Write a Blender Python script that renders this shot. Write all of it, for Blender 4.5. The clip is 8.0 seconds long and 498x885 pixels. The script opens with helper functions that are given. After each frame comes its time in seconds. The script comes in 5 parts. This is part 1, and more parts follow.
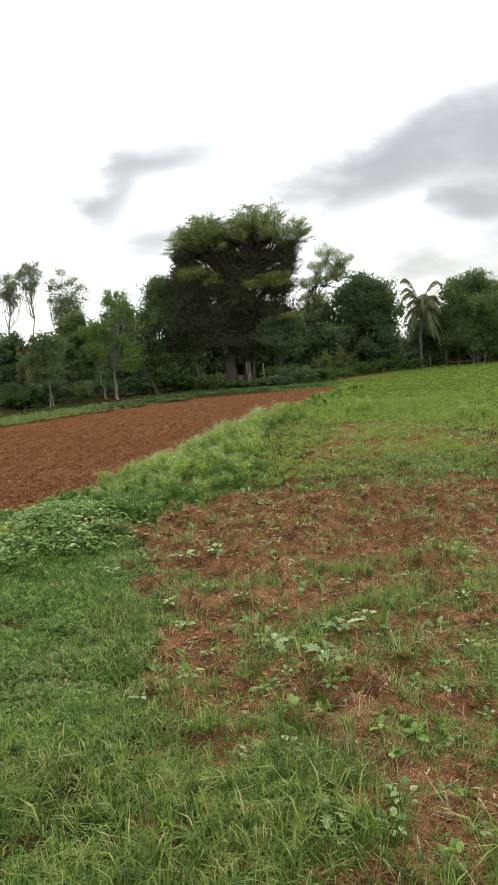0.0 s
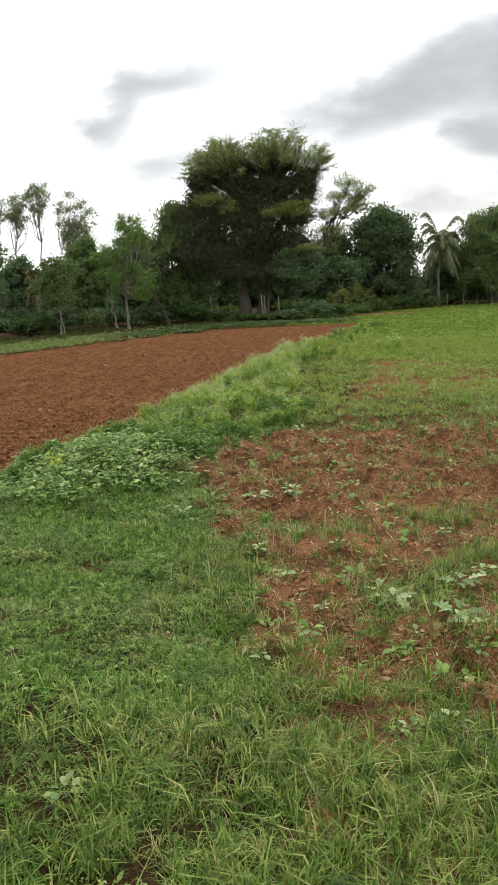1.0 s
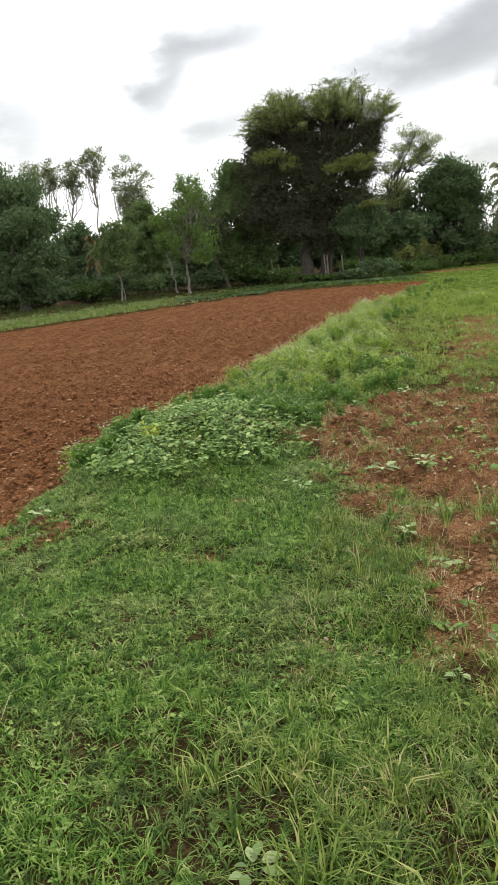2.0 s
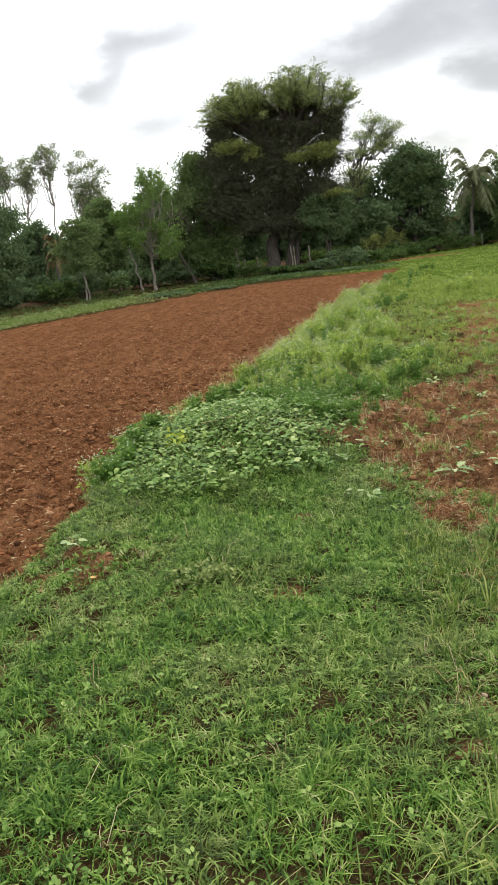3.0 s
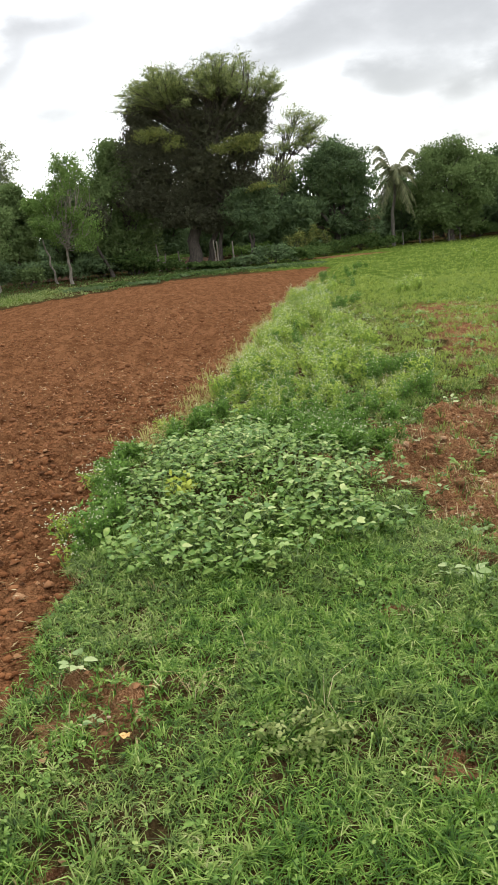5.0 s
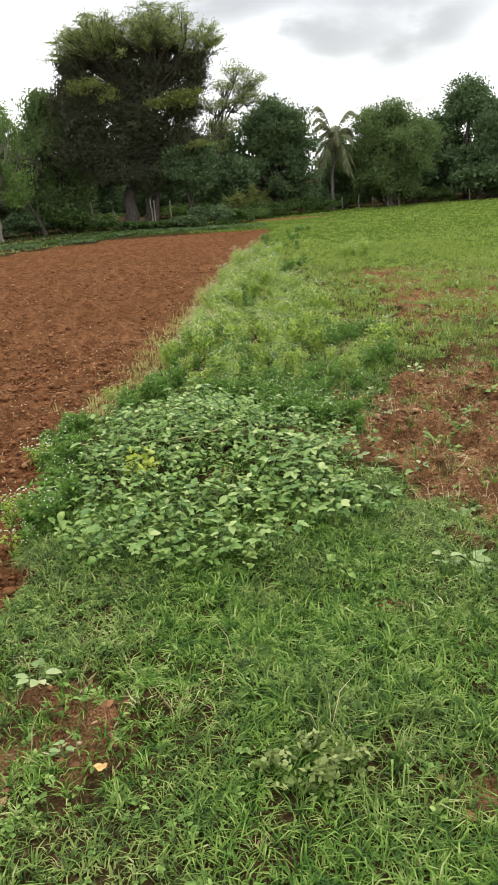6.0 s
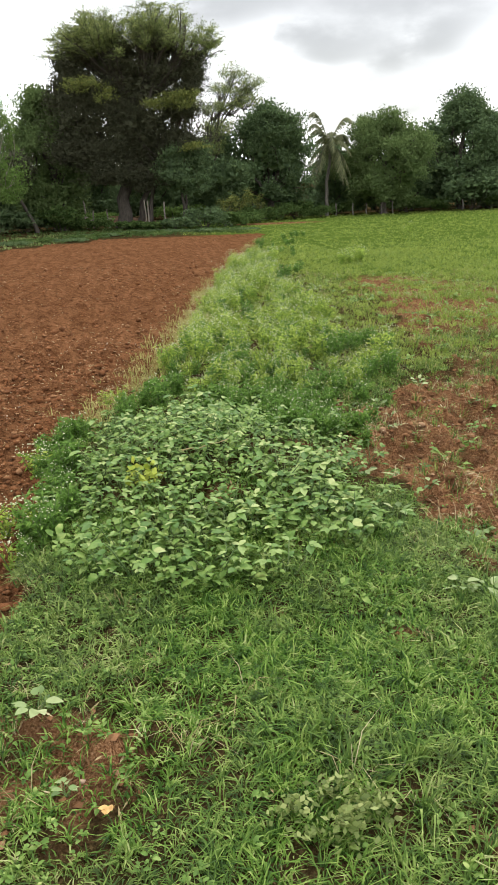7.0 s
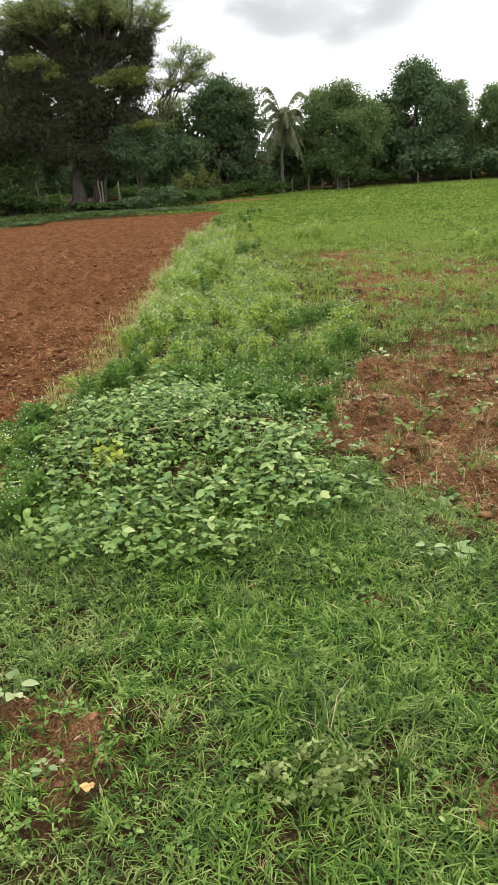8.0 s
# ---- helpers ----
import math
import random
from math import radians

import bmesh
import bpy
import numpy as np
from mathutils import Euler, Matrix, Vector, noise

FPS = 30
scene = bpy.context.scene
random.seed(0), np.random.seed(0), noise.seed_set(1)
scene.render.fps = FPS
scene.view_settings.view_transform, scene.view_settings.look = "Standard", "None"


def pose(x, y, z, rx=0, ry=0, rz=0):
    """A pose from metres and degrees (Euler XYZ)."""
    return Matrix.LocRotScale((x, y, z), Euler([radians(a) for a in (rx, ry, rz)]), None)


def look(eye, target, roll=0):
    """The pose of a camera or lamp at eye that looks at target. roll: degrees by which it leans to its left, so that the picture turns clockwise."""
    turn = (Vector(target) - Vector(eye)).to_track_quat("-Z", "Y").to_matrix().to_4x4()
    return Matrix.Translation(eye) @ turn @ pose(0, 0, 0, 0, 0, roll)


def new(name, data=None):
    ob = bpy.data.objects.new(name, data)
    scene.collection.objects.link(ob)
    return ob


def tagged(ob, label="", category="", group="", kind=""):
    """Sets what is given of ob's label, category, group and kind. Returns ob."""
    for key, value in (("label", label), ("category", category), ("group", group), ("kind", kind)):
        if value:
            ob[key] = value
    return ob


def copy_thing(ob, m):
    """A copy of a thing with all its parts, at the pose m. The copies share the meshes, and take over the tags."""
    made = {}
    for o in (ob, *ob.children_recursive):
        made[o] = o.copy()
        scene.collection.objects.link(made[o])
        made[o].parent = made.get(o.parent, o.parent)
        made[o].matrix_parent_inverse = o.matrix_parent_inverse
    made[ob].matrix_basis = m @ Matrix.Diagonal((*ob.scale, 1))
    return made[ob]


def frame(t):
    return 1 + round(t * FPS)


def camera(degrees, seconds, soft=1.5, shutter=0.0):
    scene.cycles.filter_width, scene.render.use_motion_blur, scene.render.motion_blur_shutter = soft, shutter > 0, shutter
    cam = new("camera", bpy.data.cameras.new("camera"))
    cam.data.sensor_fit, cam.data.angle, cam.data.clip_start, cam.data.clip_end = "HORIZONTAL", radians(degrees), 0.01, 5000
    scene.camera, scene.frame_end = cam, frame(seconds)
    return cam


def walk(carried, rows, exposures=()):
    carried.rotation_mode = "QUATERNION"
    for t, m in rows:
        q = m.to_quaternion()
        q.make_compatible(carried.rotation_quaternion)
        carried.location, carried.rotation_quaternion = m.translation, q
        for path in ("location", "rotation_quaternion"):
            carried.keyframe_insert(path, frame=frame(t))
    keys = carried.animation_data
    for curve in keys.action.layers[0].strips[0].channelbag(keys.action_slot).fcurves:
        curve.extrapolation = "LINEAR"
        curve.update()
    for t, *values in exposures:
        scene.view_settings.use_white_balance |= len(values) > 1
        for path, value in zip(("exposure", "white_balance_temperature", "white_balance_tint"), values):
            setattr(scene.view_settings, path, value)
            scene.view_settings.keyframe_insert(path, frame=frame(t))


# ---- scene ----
cam = camera(35.0, 8.0, 1.6)
PATH = [
    (0, (2.289, -4.609, 1.709), (2.21, -2.624, 1.481), -4.8),
    (0.5, (1.96, -4.312, 1.657), (1.852, -2.333, 1.387), -1.1),
    (1, (1.615, -4.145, 1.685), (1.532, -2.185, 1.294), -3.0),
    (1.5, (1.393, -3.869, 1.637), (1.162, -1.938, 1.17), -4.1),
    (1.7, (1.282, -3.702, 1.611), (1.03, -1.773, 1.145), -4.3),
    (2.8, (0.584, -2.956, 1.547), (0.488, -1.019, 1.061), -6.9),
    (3, (0.469, -2.834, 1.545), (0.341, -0.899, 1.057), -6.7),
    (3.5, (0.213, -2.414, 1.528), (0.019, -0.475, 1.077), -8.3),
    (4, (-0.068, -2.057, 1.493), (-0.104, -0.109, 1.04), -5.4),
    (4.2, (-0.171, -1.913, 1.51), (-0.107, 0.025, 1.019), -5.1),
    (5.3, (-0.253, -1.392, 1.569), (-0.122, 0.534, 1.046), -5.0),
    (5.5, (-0.272, -1.32, 1.567), (-0.092, 0.602, 1.045), -4.4),
    (6, (-0.387, -1.11, 1.525), (-0.127, 0.773, 0.906), -3.7),
    (6.5, (-0.462, -0.99, 1.516), (-0.134, 0.876, 0.876), -3.6),
    (7, (-0.464, -0.95, 1.532), (-0.168, 0.93, 0.919), -1.9),
    (7.5, (-0.478, -0.966, 1.531), (-0.158, 0.916, 0.934), -2.7),
    (8, (-0.469, -0.961, 1.521), (-0.092, 0.887, 0.855), -3.3),
]
walk(cam, [(t, look(eye, target, roll)) for t, eye, target, roll in PATH], ((0.0, 0.31), (1.5, 0.37), (3.0, 0.50), (3.5, 0.61), (5.5, 0.60), (8.0, 0.60)))

# sky brightness, sun, and grey cloud banks: direction, half widths and slant in degrees, and depth
SKY_LEVEL, SUN_POWER = 1.15, 1.2
CLOUDS = (
    (-10.6, 10.9, 2.2, 2.3, 0.55, 0.95),
    (-6.4, 13.4, 3.8, 1.1, 0.14, 0.85),
    (-6.6, 7.2, 3.4, 1.0, 0.1, 0.65),
    (-21.5, 9.0, 3.4, 2.8, 0.0, 0.6),
    (4.0, 10.8, 3.6, 1.5, 0.2, 0.5),
    (9.0, 11.4, 4.2, 1.6, 0.25, 0.95),
    (14.8, 12.7, 5.6, 2.3, 0.22, 0.95),
    (22.5, 12.4, 6.5, 2.4, 0.1, 1.0),
    (31.0, 13.0, 8.0, 3.2, 0.0, 0.9),
    (7.6, 9.5, 2.6, 1.1, 0.15, 0.55),
    (15.2, 8.8, 2.5, 0.6, 0.2, 1.3),
    (21.6, 9.0, 2.6, 0.8, 0.1, 1.3),
    (12.0, 5.0, 3.2, 1.0, 0.1, 0.5),
    (20.2, 5.0, 3.6, 1.1, 0.1, 0.65),
    (4.3, 7.6, 2.5, 1.0, 0.1, 0.3),
    (20.0, 8.0, 13.0, 5.0, 0.0, 0.30),
    (16.0, 11.6, 12.0, 1.6, 0.1, 0.6),
    (-7.0, 10.0, 5.0, 3.0, 0.3, 0.12),
)
# the broad-leaved weeds that stand out on the bare plot and at its edge
PLOT_WEEDS = (
    (1.58, 0.20), (1.79, -0.29), (1.94, 0.69), (2.08, 1.13), (2.00, -0.74), (1.69, -0.62),
    (2.05, -1.42), (1.68, -1.38), (2.23, -1.35), (3.00, -0.90), (3.06, -0.54), (2.93, -1.44), (2.58, -2.00), (0.94, 2.92),
    (1.67, 1.79), (2.21, 2.10), (0.85, 1.58), (1.49, -0.83), (3.17, 1.14), (1.06, 2.70), (1.12, 2.20), (0.86, 1.49), (0.75, 1.60),
    (0.76, 2.33), (0.77, 2.91), (-0.70, 0.79), (-0.80, 1.13), (1.23, 3.68), (0.82, -1.74),
)

# ------------------------------------------------------------------ world and light
SUN_EL, SUN_AZ = radians(58), radians(35)
world = bpy.data.worlds.new("overcast_sky")
scene.world = world
world.use_nodes = True
wn, wl = world.node_tree.nodes, world.node_tree.links
wn.clear()


def wmath(op, a, b=None, c=None):
    n = wn.new("ShaderNodeMath")
    n.operation = op
    for i, v in enumerate((a, b, c)):
        if v is None:
            continue
        if isinstance(v, (int, float)):
            n.inputs[i].default_value = v
        else:
            wl.new(v, n.inputs[i])
    return n.outputs[0]


sky = wn.new("ShaderNodeTexSky")
sky.sky_type, sky.sun_disc = "NISHITA", False
sky.sun_elevation, sky.sun_rotation = SUN_EL, SUN_AZ
co = wn.new("ShaderNodeTexCoord")
sep = wn.new("ShaderNodeSeparateXYZ")
wl.new(co.outputs["Generated"], sep.inputs[0])
sx, sy, sz = sep.outputs
# soft wisps: two noises on the direction, stretched along the horizon
mp = wn.new("ShaderNodeMapping")
mp.inputs["Scale"].default_value = (3.0, 3.0, 6.5)
mp.inputs["Rotation"].default_value = (0, radians(12), 0)
wl.new(co.outputs["Generated"], mp.inputs[0])


def wnoise(scale, detail, rough, shift):
    n = wn.new("ShaderNodeTexNoise")
    n.noise_dimensions = "4D"
    n.inputs["W"].default_value = shift
    n.inputs["Scale"].default_value, n.inputs["Detail"].default_value = scale, detail
    n.inputs["Roughness"].default_value = rough
    wl.new(mp.outputs[0], n.inputs["Vector"])
    return n.outputs["Fac"]


n_big, n_fine = wnoise(1.5, 3, 0.45, 2.0), wnoise(4.2, 6, 0.52, 7.0)
az = wmath("MULTIPLY", wmath("ARCTAN2", sx, sy), 57.2958)
el = wmath("MULTIPLY", wmath("ARCSINE", sz), 57.2958)
wob = wmath("MULTIPLY", wmath("SUBTRACT", n_fine, 0.5), 7.0)
az_w = wmath("ADD", az, wob)
el_w = wmath("ADD", el, wmath("MULTIPLY", wmath("SUBTRACT", n_big, 0.5), 5.0))


def cloud(a0, e0, ra, re, slope, amount):
    """One grey cloud bank: its direction, half widths and slant in degrees."""
    da = wmath("SUBTRACT", az_w, a0)
    de = wmath("SUBTRACT", wmath("SUBTRACT", el_w, e0), wmath("MULTIPLY", da, slope))
    u, v = wmath("DIVIDE", da, ra), wmath("DIVIDE", de, re)
    r2 = wmath("ADD", wmath("MULTIPLY", u, u), wmath("MULTIPLY", v, v))
    return wmath("MULTIPLY", wmath("EXPONENT", wmath("MULTIPLY", r2, -1.0)), amount)


banks = None
for bank in CLOUDS:
    b = cloud(*bank)
    banks = b if banks is None else wmath("ADD", banks, b)
texture = wmath("MAXIMUM", wmath("MULTIPLY_ADD", n_fine, 1.9, -0.05), 0.35)
haze = wmath("MULTIPLY", wmath("MAXIMUM", wmath("SUBTRACT", wmath("ADD", wmath("MULTIPLY", n_big, 0.6), wmath("MULTIPLY", n_fine, 0.4)), 0.5), 0.0), 2.2)
thick = wmath("ADD", wmath("MULTIPLY", banks, texture), haze)
mask = wmath("SUBTRACT", 1.0, wmath("EXPONENT", wmath("MULTIPLY", thick, -2.0)))
mixc = wn.new("ShaderNodeMix")
mixc.data_type = "RGBA"
mixc.inputs[6].default_value = (1.0, 1.0, 0.995, 1)
mixc.inputs[7].default_value = (0.30, 0.29, 0.275, 1)
wl.new(mask, mixc.inputs[0])
bg1, bg2 = wn.new("ShaderNodeBackground"), wn.new("ShaderNodeBackground")
wl.new(sky.outputs[0], bg1.inputs[0])
bg1.inputs[1].default_value = 0.02
wl.new(mixc.outputs[2], bg2.inputs[0])
bg2.inputs[1].default_value = SKY_LEVEL
add = wn.new("ShaderNodeAddShader")
wl.new(bg1.outputs[0], add.inputs[0])
wl.new(bg2.outputs[0], add.inputs[1])
wout = wn.new("ShaderNodeOutputWorld")
wl.new(add.outputs[0], wout.inputs[0])

sun = new("sun", bpy.data.lights.new("sun", "SUN"))
sun.data.energy, sun.data.angle, sun.data.color = SUN_POWER, radians(25), (1.0, 0.96, 0.88)
sun_way = Vector((math.sin(SUN_AZ) * math.cos(SUN_EL), math.cos(SUN_AZ) * math.cos(SUN_EL), math.sin(SUN_EL)))
sun.matrix_world = look(sun_way * 60, (0, 0, 0))

# ------------------------------------------------------------------ materials


class Nodes:
    """Short forms for one material's nodes."""

    def __init__(self, name, rough=0.8, spec=0.3):
        self.mat = bpy.data.materials.new(name)
        self.mat.use_nodes = True
        self.t = self.mat.node_tree
        self.bsdf = self.t.nodes["Principled BSDF"]
        self.out = self.t.nodes["Material Output"]
        self.bsdf.inputs["Roughness"].default_value = rough
        self.bsdf.inputs["Specular IOR Level"].default_value = spec

    def put(self, socket, v):
        if isinstance(v, bpy.types.NodeSocket):
            self.t.links.new(v, socket)
        elif isinstance(v, tuple):
            socket.default_value = (*v, 1) if len(v) == 3 and len(socket.default_value) == 4 else v
        else:
            socket.default_value = v

    def noise(self, scale, detail=4, rough=0.6, coords="Object", stretch=None):
        c = self.t.nodes.new("ShaderNodeTexCoord").outputs[coords]
        if stretch:
            m = self.t.nodes.new("ShaderNodeMapping")
            m.inputs["Scale"].default_value = stretch
            self.t.links.new(c, m.inputs[0])
            c = m.outputs[0]
        n = self.t.nodes.new("ShaderNodeTexNoise")
        n.inputs["Scale"].default_value, n.inputs["Detail"].default_value = scale, detail
        n.inputs["Roughness"].default_value = rough
        self.t.links.new(c, n.inputs["Vector"])
        return n.outputs["Fac"]

    def cells(self, scale):
        """Crumbs: distance to the nearest crumb's middle, and a tone for each crumb."""
        v = self.t.nodes.new("ShaderNodeTexVoronoi")
        v.inputs["Scale"].default_value = scale
        at = self.t.nodes.new("ShaderNodeTexCoord")
        self.t.links.new(at.outputs["Object"], v.inputs["Vector"])
        return v.outputs["Distance"], v.outputs["Color"]

    def attr(self, name):
        n = self.t.nodes.new("ShaderNodeAttribute")
        n.attribute_name = name
        return n.outputs["Fac"]

    def island(self):
        return self.t.nodes.new("ShaderNodeNewGeometry").outputs["Random Per Island"]

    def each(self):
        return self.t.nodes.new("ShaderNodeObjectInfo").outputs["Random"]

    def math(self, op, a, b=0.0, clamp=False):
        n = self.t.nodes.new("ShaderNodeMath")
        n.operation, n.use_clamp = op, clamp
        self.put(n.inputs[0], a)
        self.put(n.inputs[1], b)
        return n.outputs[0]

    def mix(self, f, a, b):
        n = self.t.nodes.new("ShaderNodeMix")
        n.data_type = "RGBA"
        self.put(n.inputs[0], f)
        self.put(n.inputs[6], a)
        self.put(n.inputs[7], b)
        return n.outputs[2]

    def ramp(self, f, *stops):
        n = self.t.nodes.new("ShaderNodeValToRGB")
        e = n.color_ramp.elements
        while len(e) < len(stops):
            e.new(0.5)
        for s, (p, c) in zip(e, stops):
            s.position, s.color = p, (*c, 1)
        self.put(n.inputs[0], f)
        return n.outputs[0]

    def sharp(self, f, lo, hi):
        n = self.t.nodes.new("ShaderNodeMapRange")
        self.put(n.inputs[0], f)
        n.inputs[1].default_value, n.inputs[2].default_value = lo, hi
        return n.outputs[0]

    def bump(self, height, strength=0.5, distance=0.02):
        n = self.t.nodes.new("ShaderNodeBump")
        n.inputs["Strength"].default_value, n.inputs["Distance"].default_value = strength, distance
        self.put(n.inputs["Height"], height)
        self.t.links.new(n.outputs[0], self.bsdf.inputs["Normal"])

    def color(self, v):
        self.put(self.bsdf.inputs["Base Color"], v)
        return v

    def glow_through(self, col, share):
        """Thin leaves let some light through."""
        tr = self.t.nodes.new("ShaderNodeBsdfTranslucent")
        self.put(tr.inputs[0], col)
        m = self.t.nodes.new("ShaderNodeMixShader")
        m.inputs[0].default_value = share
        self.t.links.new(self.bsdf.outputs[0], m.inputs[1])
        self.t.links.new(tr.outputs[0], m.inputs[2])
        self.t.links.new(m.outputs[0], self.out.inputs[0])


def leaf_mat(name, stops, rough=0.55, spec=0.3, share=0.3, patch=None, each=False, tint=None):
    k = Nodes(name, rough, spec)
    f = k.each() if each else k.island()
    if patch:
        f = k.math("ADD", k.math("MULTIPLY", f, 0.44), k.math("ADD", k.math("MULTIPLY", k.sharp(k.noise(patch, 3), 0.32, 0.68), 0.2), k.math("MULTIPLY", k.sharp(k.noise(patch * 8, 2), 0.39, 0.61), 0.36)))
    col = k.ramp(f, *stops)
    if each:
        col = k.mix(k.math("MULTIPLY", k.noise(40, 3), 0.5), col, stops[0][1])
    if tint:
        col = k.mix(k.math("MULTIPLY", k.sharp(k.noise(1.7, 4), 0.46, 0.66), 0.28), col, k.mix(f, tint[0], tint[1]))
    k.color(col)
    k.glow_through(col, share)
    return k.mat


def bark_mat(name, dark, light, scale=14):
    k = Nodes(name, 0.9, 0.15)
    n = k.noise(scale, 5, 0.65, stretch=(1, 1, 0.25))
    k.color(k.ramp(n, (0.3, dark), (0.7, light)))
    k.bump(n, 0.8, 0.03)
    return k.mat


SOIL_D, SOIL_M = (0.064, 0.0280, 0.0128), (0.167, 0.0750, 0.0339)


def ground_mat():
    k = Nodes("field_ground", 1.0, 0.0)
    fine, mid, wide = k.noise(38, 6, 0.7), k.noise(6, 5, 0.6), k.noise(0.7, 4)
    grit = k.noise(120, 3, 0.7)
    lumps = k.math("ADD", k.math("MULTIPLY", fine, 0.45), k.math("MULTIPLY", k.noise(13, 5, 0.65), 0.55))
    cell, tone = k.cells(34)
    small_cell, small_tone = k.cells(95)
    tilled = k.ramp(k.math("ADD", k.math("MULTIPLY", tone, 0.4), k.math("MULTIPLY", small_tone, 0.6)), (0.1, (0.111, 0.0495, 0.0225)), (0.5, (0.192, 0.0905, 0.0419)), (0.8, (0.289, 0.1428, 0.0681)), (0.95, (0.443, 0.2435, 0.1270)))
    tilled = k.mix(0.45, tilled, k.ramp(lumps, (0.34, SOIL_D), (0.5, SOIL_M), (0.68, (0.295, 0.1442, 0.0665))))
    rows = k.noise(1.0, 5, 0.7, stretch=(5.5, 0.8, 1))
    tilled = k.mix(k.math("MULTIPLY", k.sharp(rows, 0.46, 0.60), 0.55), tilled, (0.315, 0.1555, 0.0743))
    tilled = k.mix(k.math("MULTIPLY", k.sharp(k.noise(7, 4, 0.75), 0.50, 0.62), 0.7), tilled, (0.068, 0.0249, 0.0097))
    tilled = k.mix(k.math("MULTIPLY", k.sharp(k.noise(3.2, 5, 0.8, stretch=(1.6, 0.7, 1)), 0.52, 0.62), 0.45), tilled, (0.093, 0.0356, 0.0139))
    tilled = k.mix(k.math("MULTIPLY", k.sharp(k.noise(55, 3, 0.7), 0.60, 0.70), 0.6), tilled, (0.467, 0.2495, 0.1210))
    tilled = k.mix(k.math("MULTIPLY", k.sharp(wide, 0.4, 0.65), 0.2), tilled, (0.122, 0.0475, 0.0175))
    crumb = k.ramp(grit, (0.33, (0.103, 0.0483, 0.0220)), (0.5, (0.302, 0.1476, 0.0670)), (0.68, (0.557, 0.3355, 0.1904)))
    crumb = k.mix(k.math("MULTIPLY", k.sharp(mid, 0.40, 0.62), 0.7), crumb, (0.087, 0.0416, 0.0214))
    litter = k.ramp(fine, (0.3, (0.026, 0.020, 0.010)), (0.52, (0.066, 0.045, 0.019)), (0.75, (0.16, 0.115, 0.052)))
    green = k.ramp(k.noise(9, 5, 0.7), (0.3, (0.055, 0.095, 0.016)), (0.6, (0.115, 0.175, 0.03)), (0.8, (0.18, 0.21, 0.06)))
    wob = k.math("MULTIPLY", k.math("SUBTRACT", mid, 0.5), 0.9)
    col = k.mix(k.attr("lush"), litter, green)
    col = k.mix(k.sharp(k.math("ADD", k.attr("bare"), wob), 0.35, 0.65), col, crumb)
    col = k.mix(k.sharp(k.math("ADD", k.attr("tilled"), k.math("MULTIPLY", wob, 0.5)), 0.4, 0.6), col, tilled)
    k.color(col)
    stony = k.math("ADD", k.math("MULTIPLY", cell, 0.7), k.math("MULTIPLY", small_cell, 0.35))
    k.bump(k.math("SUBTRACT", k.math("ADD", k.math("MULTIPLY", lumps, 0.6), k.math("MULTIPLY", grit, 0.15)), k.math("MULTIPLY", stony, 0.9)), 1.0, 0.06)
    return k.mat


def clod_mat(name, stops):
    k = Nodes(name, 0.95, 0.1)
    col = k.ramp(k.island(), *stops)
    n = k.noise(60, 5, 0.7)
    k.color(k.mix(k.math("MULTIPLY", n, 0.45), col, stops[1][1]))
    k.bump(n, 0.8, 0.01)
    return k.mat


M_GROUND = ground_mat()
M_CLOD = clod_mat("soil_clods", ((0.0, (0.126, 0.056, 0.025)), (0.5, (0.18, 0.074, 0.030)), (0.9, (0.25, 0.108, 0.045)), (1.0, (0.40, 0.24, 0.13))))
M_PLOTCLOD = clod_mat("plot_clods", ((0.0, (0.121, 0.065, 0.033)), (0.5, (0.215, 0.103, 0.047)), (0.9, (0.30, 0.155, 0.077)), (1.0, (0.45, 0.30, 0.19))))
M_STRAW = leaf_mat("dry_straw", ((0, (0.234, 0.171, 0.081)), (0.6, (0.42, 0.33, 0.17)), (1, (0.55, 0.47, 0.30))), 0.8, 0.2, 0.2)
M_LAWN = leaf_mat("lawn_grass", ((0, (0.012, 0.032, 0.007)), (0.30, (0.050, 0.122, 0.015)), (0.56, (0.130, 0.245, 0.032)), (0.80, (0.277, 0.387, 0.089)), (0.94, (0.437, 0.477, 0.210)), (1, (0.504, 0.450, 0.284))), 0.55, 0.18, 0.3, 2.6, tint=((0.07, 0.062, 0.032), (0.40, 0.35, 0.19)))
M_TALL = leaf_mat("tall_grass", ((0, (0.018, 0.042, 0.008)), (0.35, (0.077, 0.140, 0.018)), (0.6, (0.180, 0.265, 0.042)), (0.78, (0.333, 0.372, 0.100)), (1, (0.504, 0.428, 0.220))), 0.5, 0.25, 0.3, 1.8)
M_EDGE = leaf_mat("yellow_grass", ((0, (0.242, 0.264, 0.066)), (0.6, (0.40, 0.38, 0.13)), (1, (0.55, 0.45, 0.22))), 0.6, 0.2, 0.3, 1.5)
M_VERGE = leaf_mat("verge_grass", ((0, (0.11, 0.15, 0.042)), (0.6, (0.20, 0.25, 0.082)), (1, (0.33, 0.36, 0.15))), 0.6, 0.15, 0.35, 0.9)
M_FIELD = leaf_mat("field_grass", ((0, (0.143, 0.208, 0.056)), (0.6, (0.251, 0.332, 0.059)), (1, (0.385, 0.429, 0.116))), 0.65, 0.12, 0.4, 0.6)
M_WEED = leaf_mat("weed_leaf", ((0, (0.073, 0.161, 0.032)), (0.4, (0.173, 0.296, 0.060)), (0.8, (0.378, 0.490, 0.160)), (1, (0.578, 0.632, 0.260))), 0.5, 0.3, 0.3, None, True)
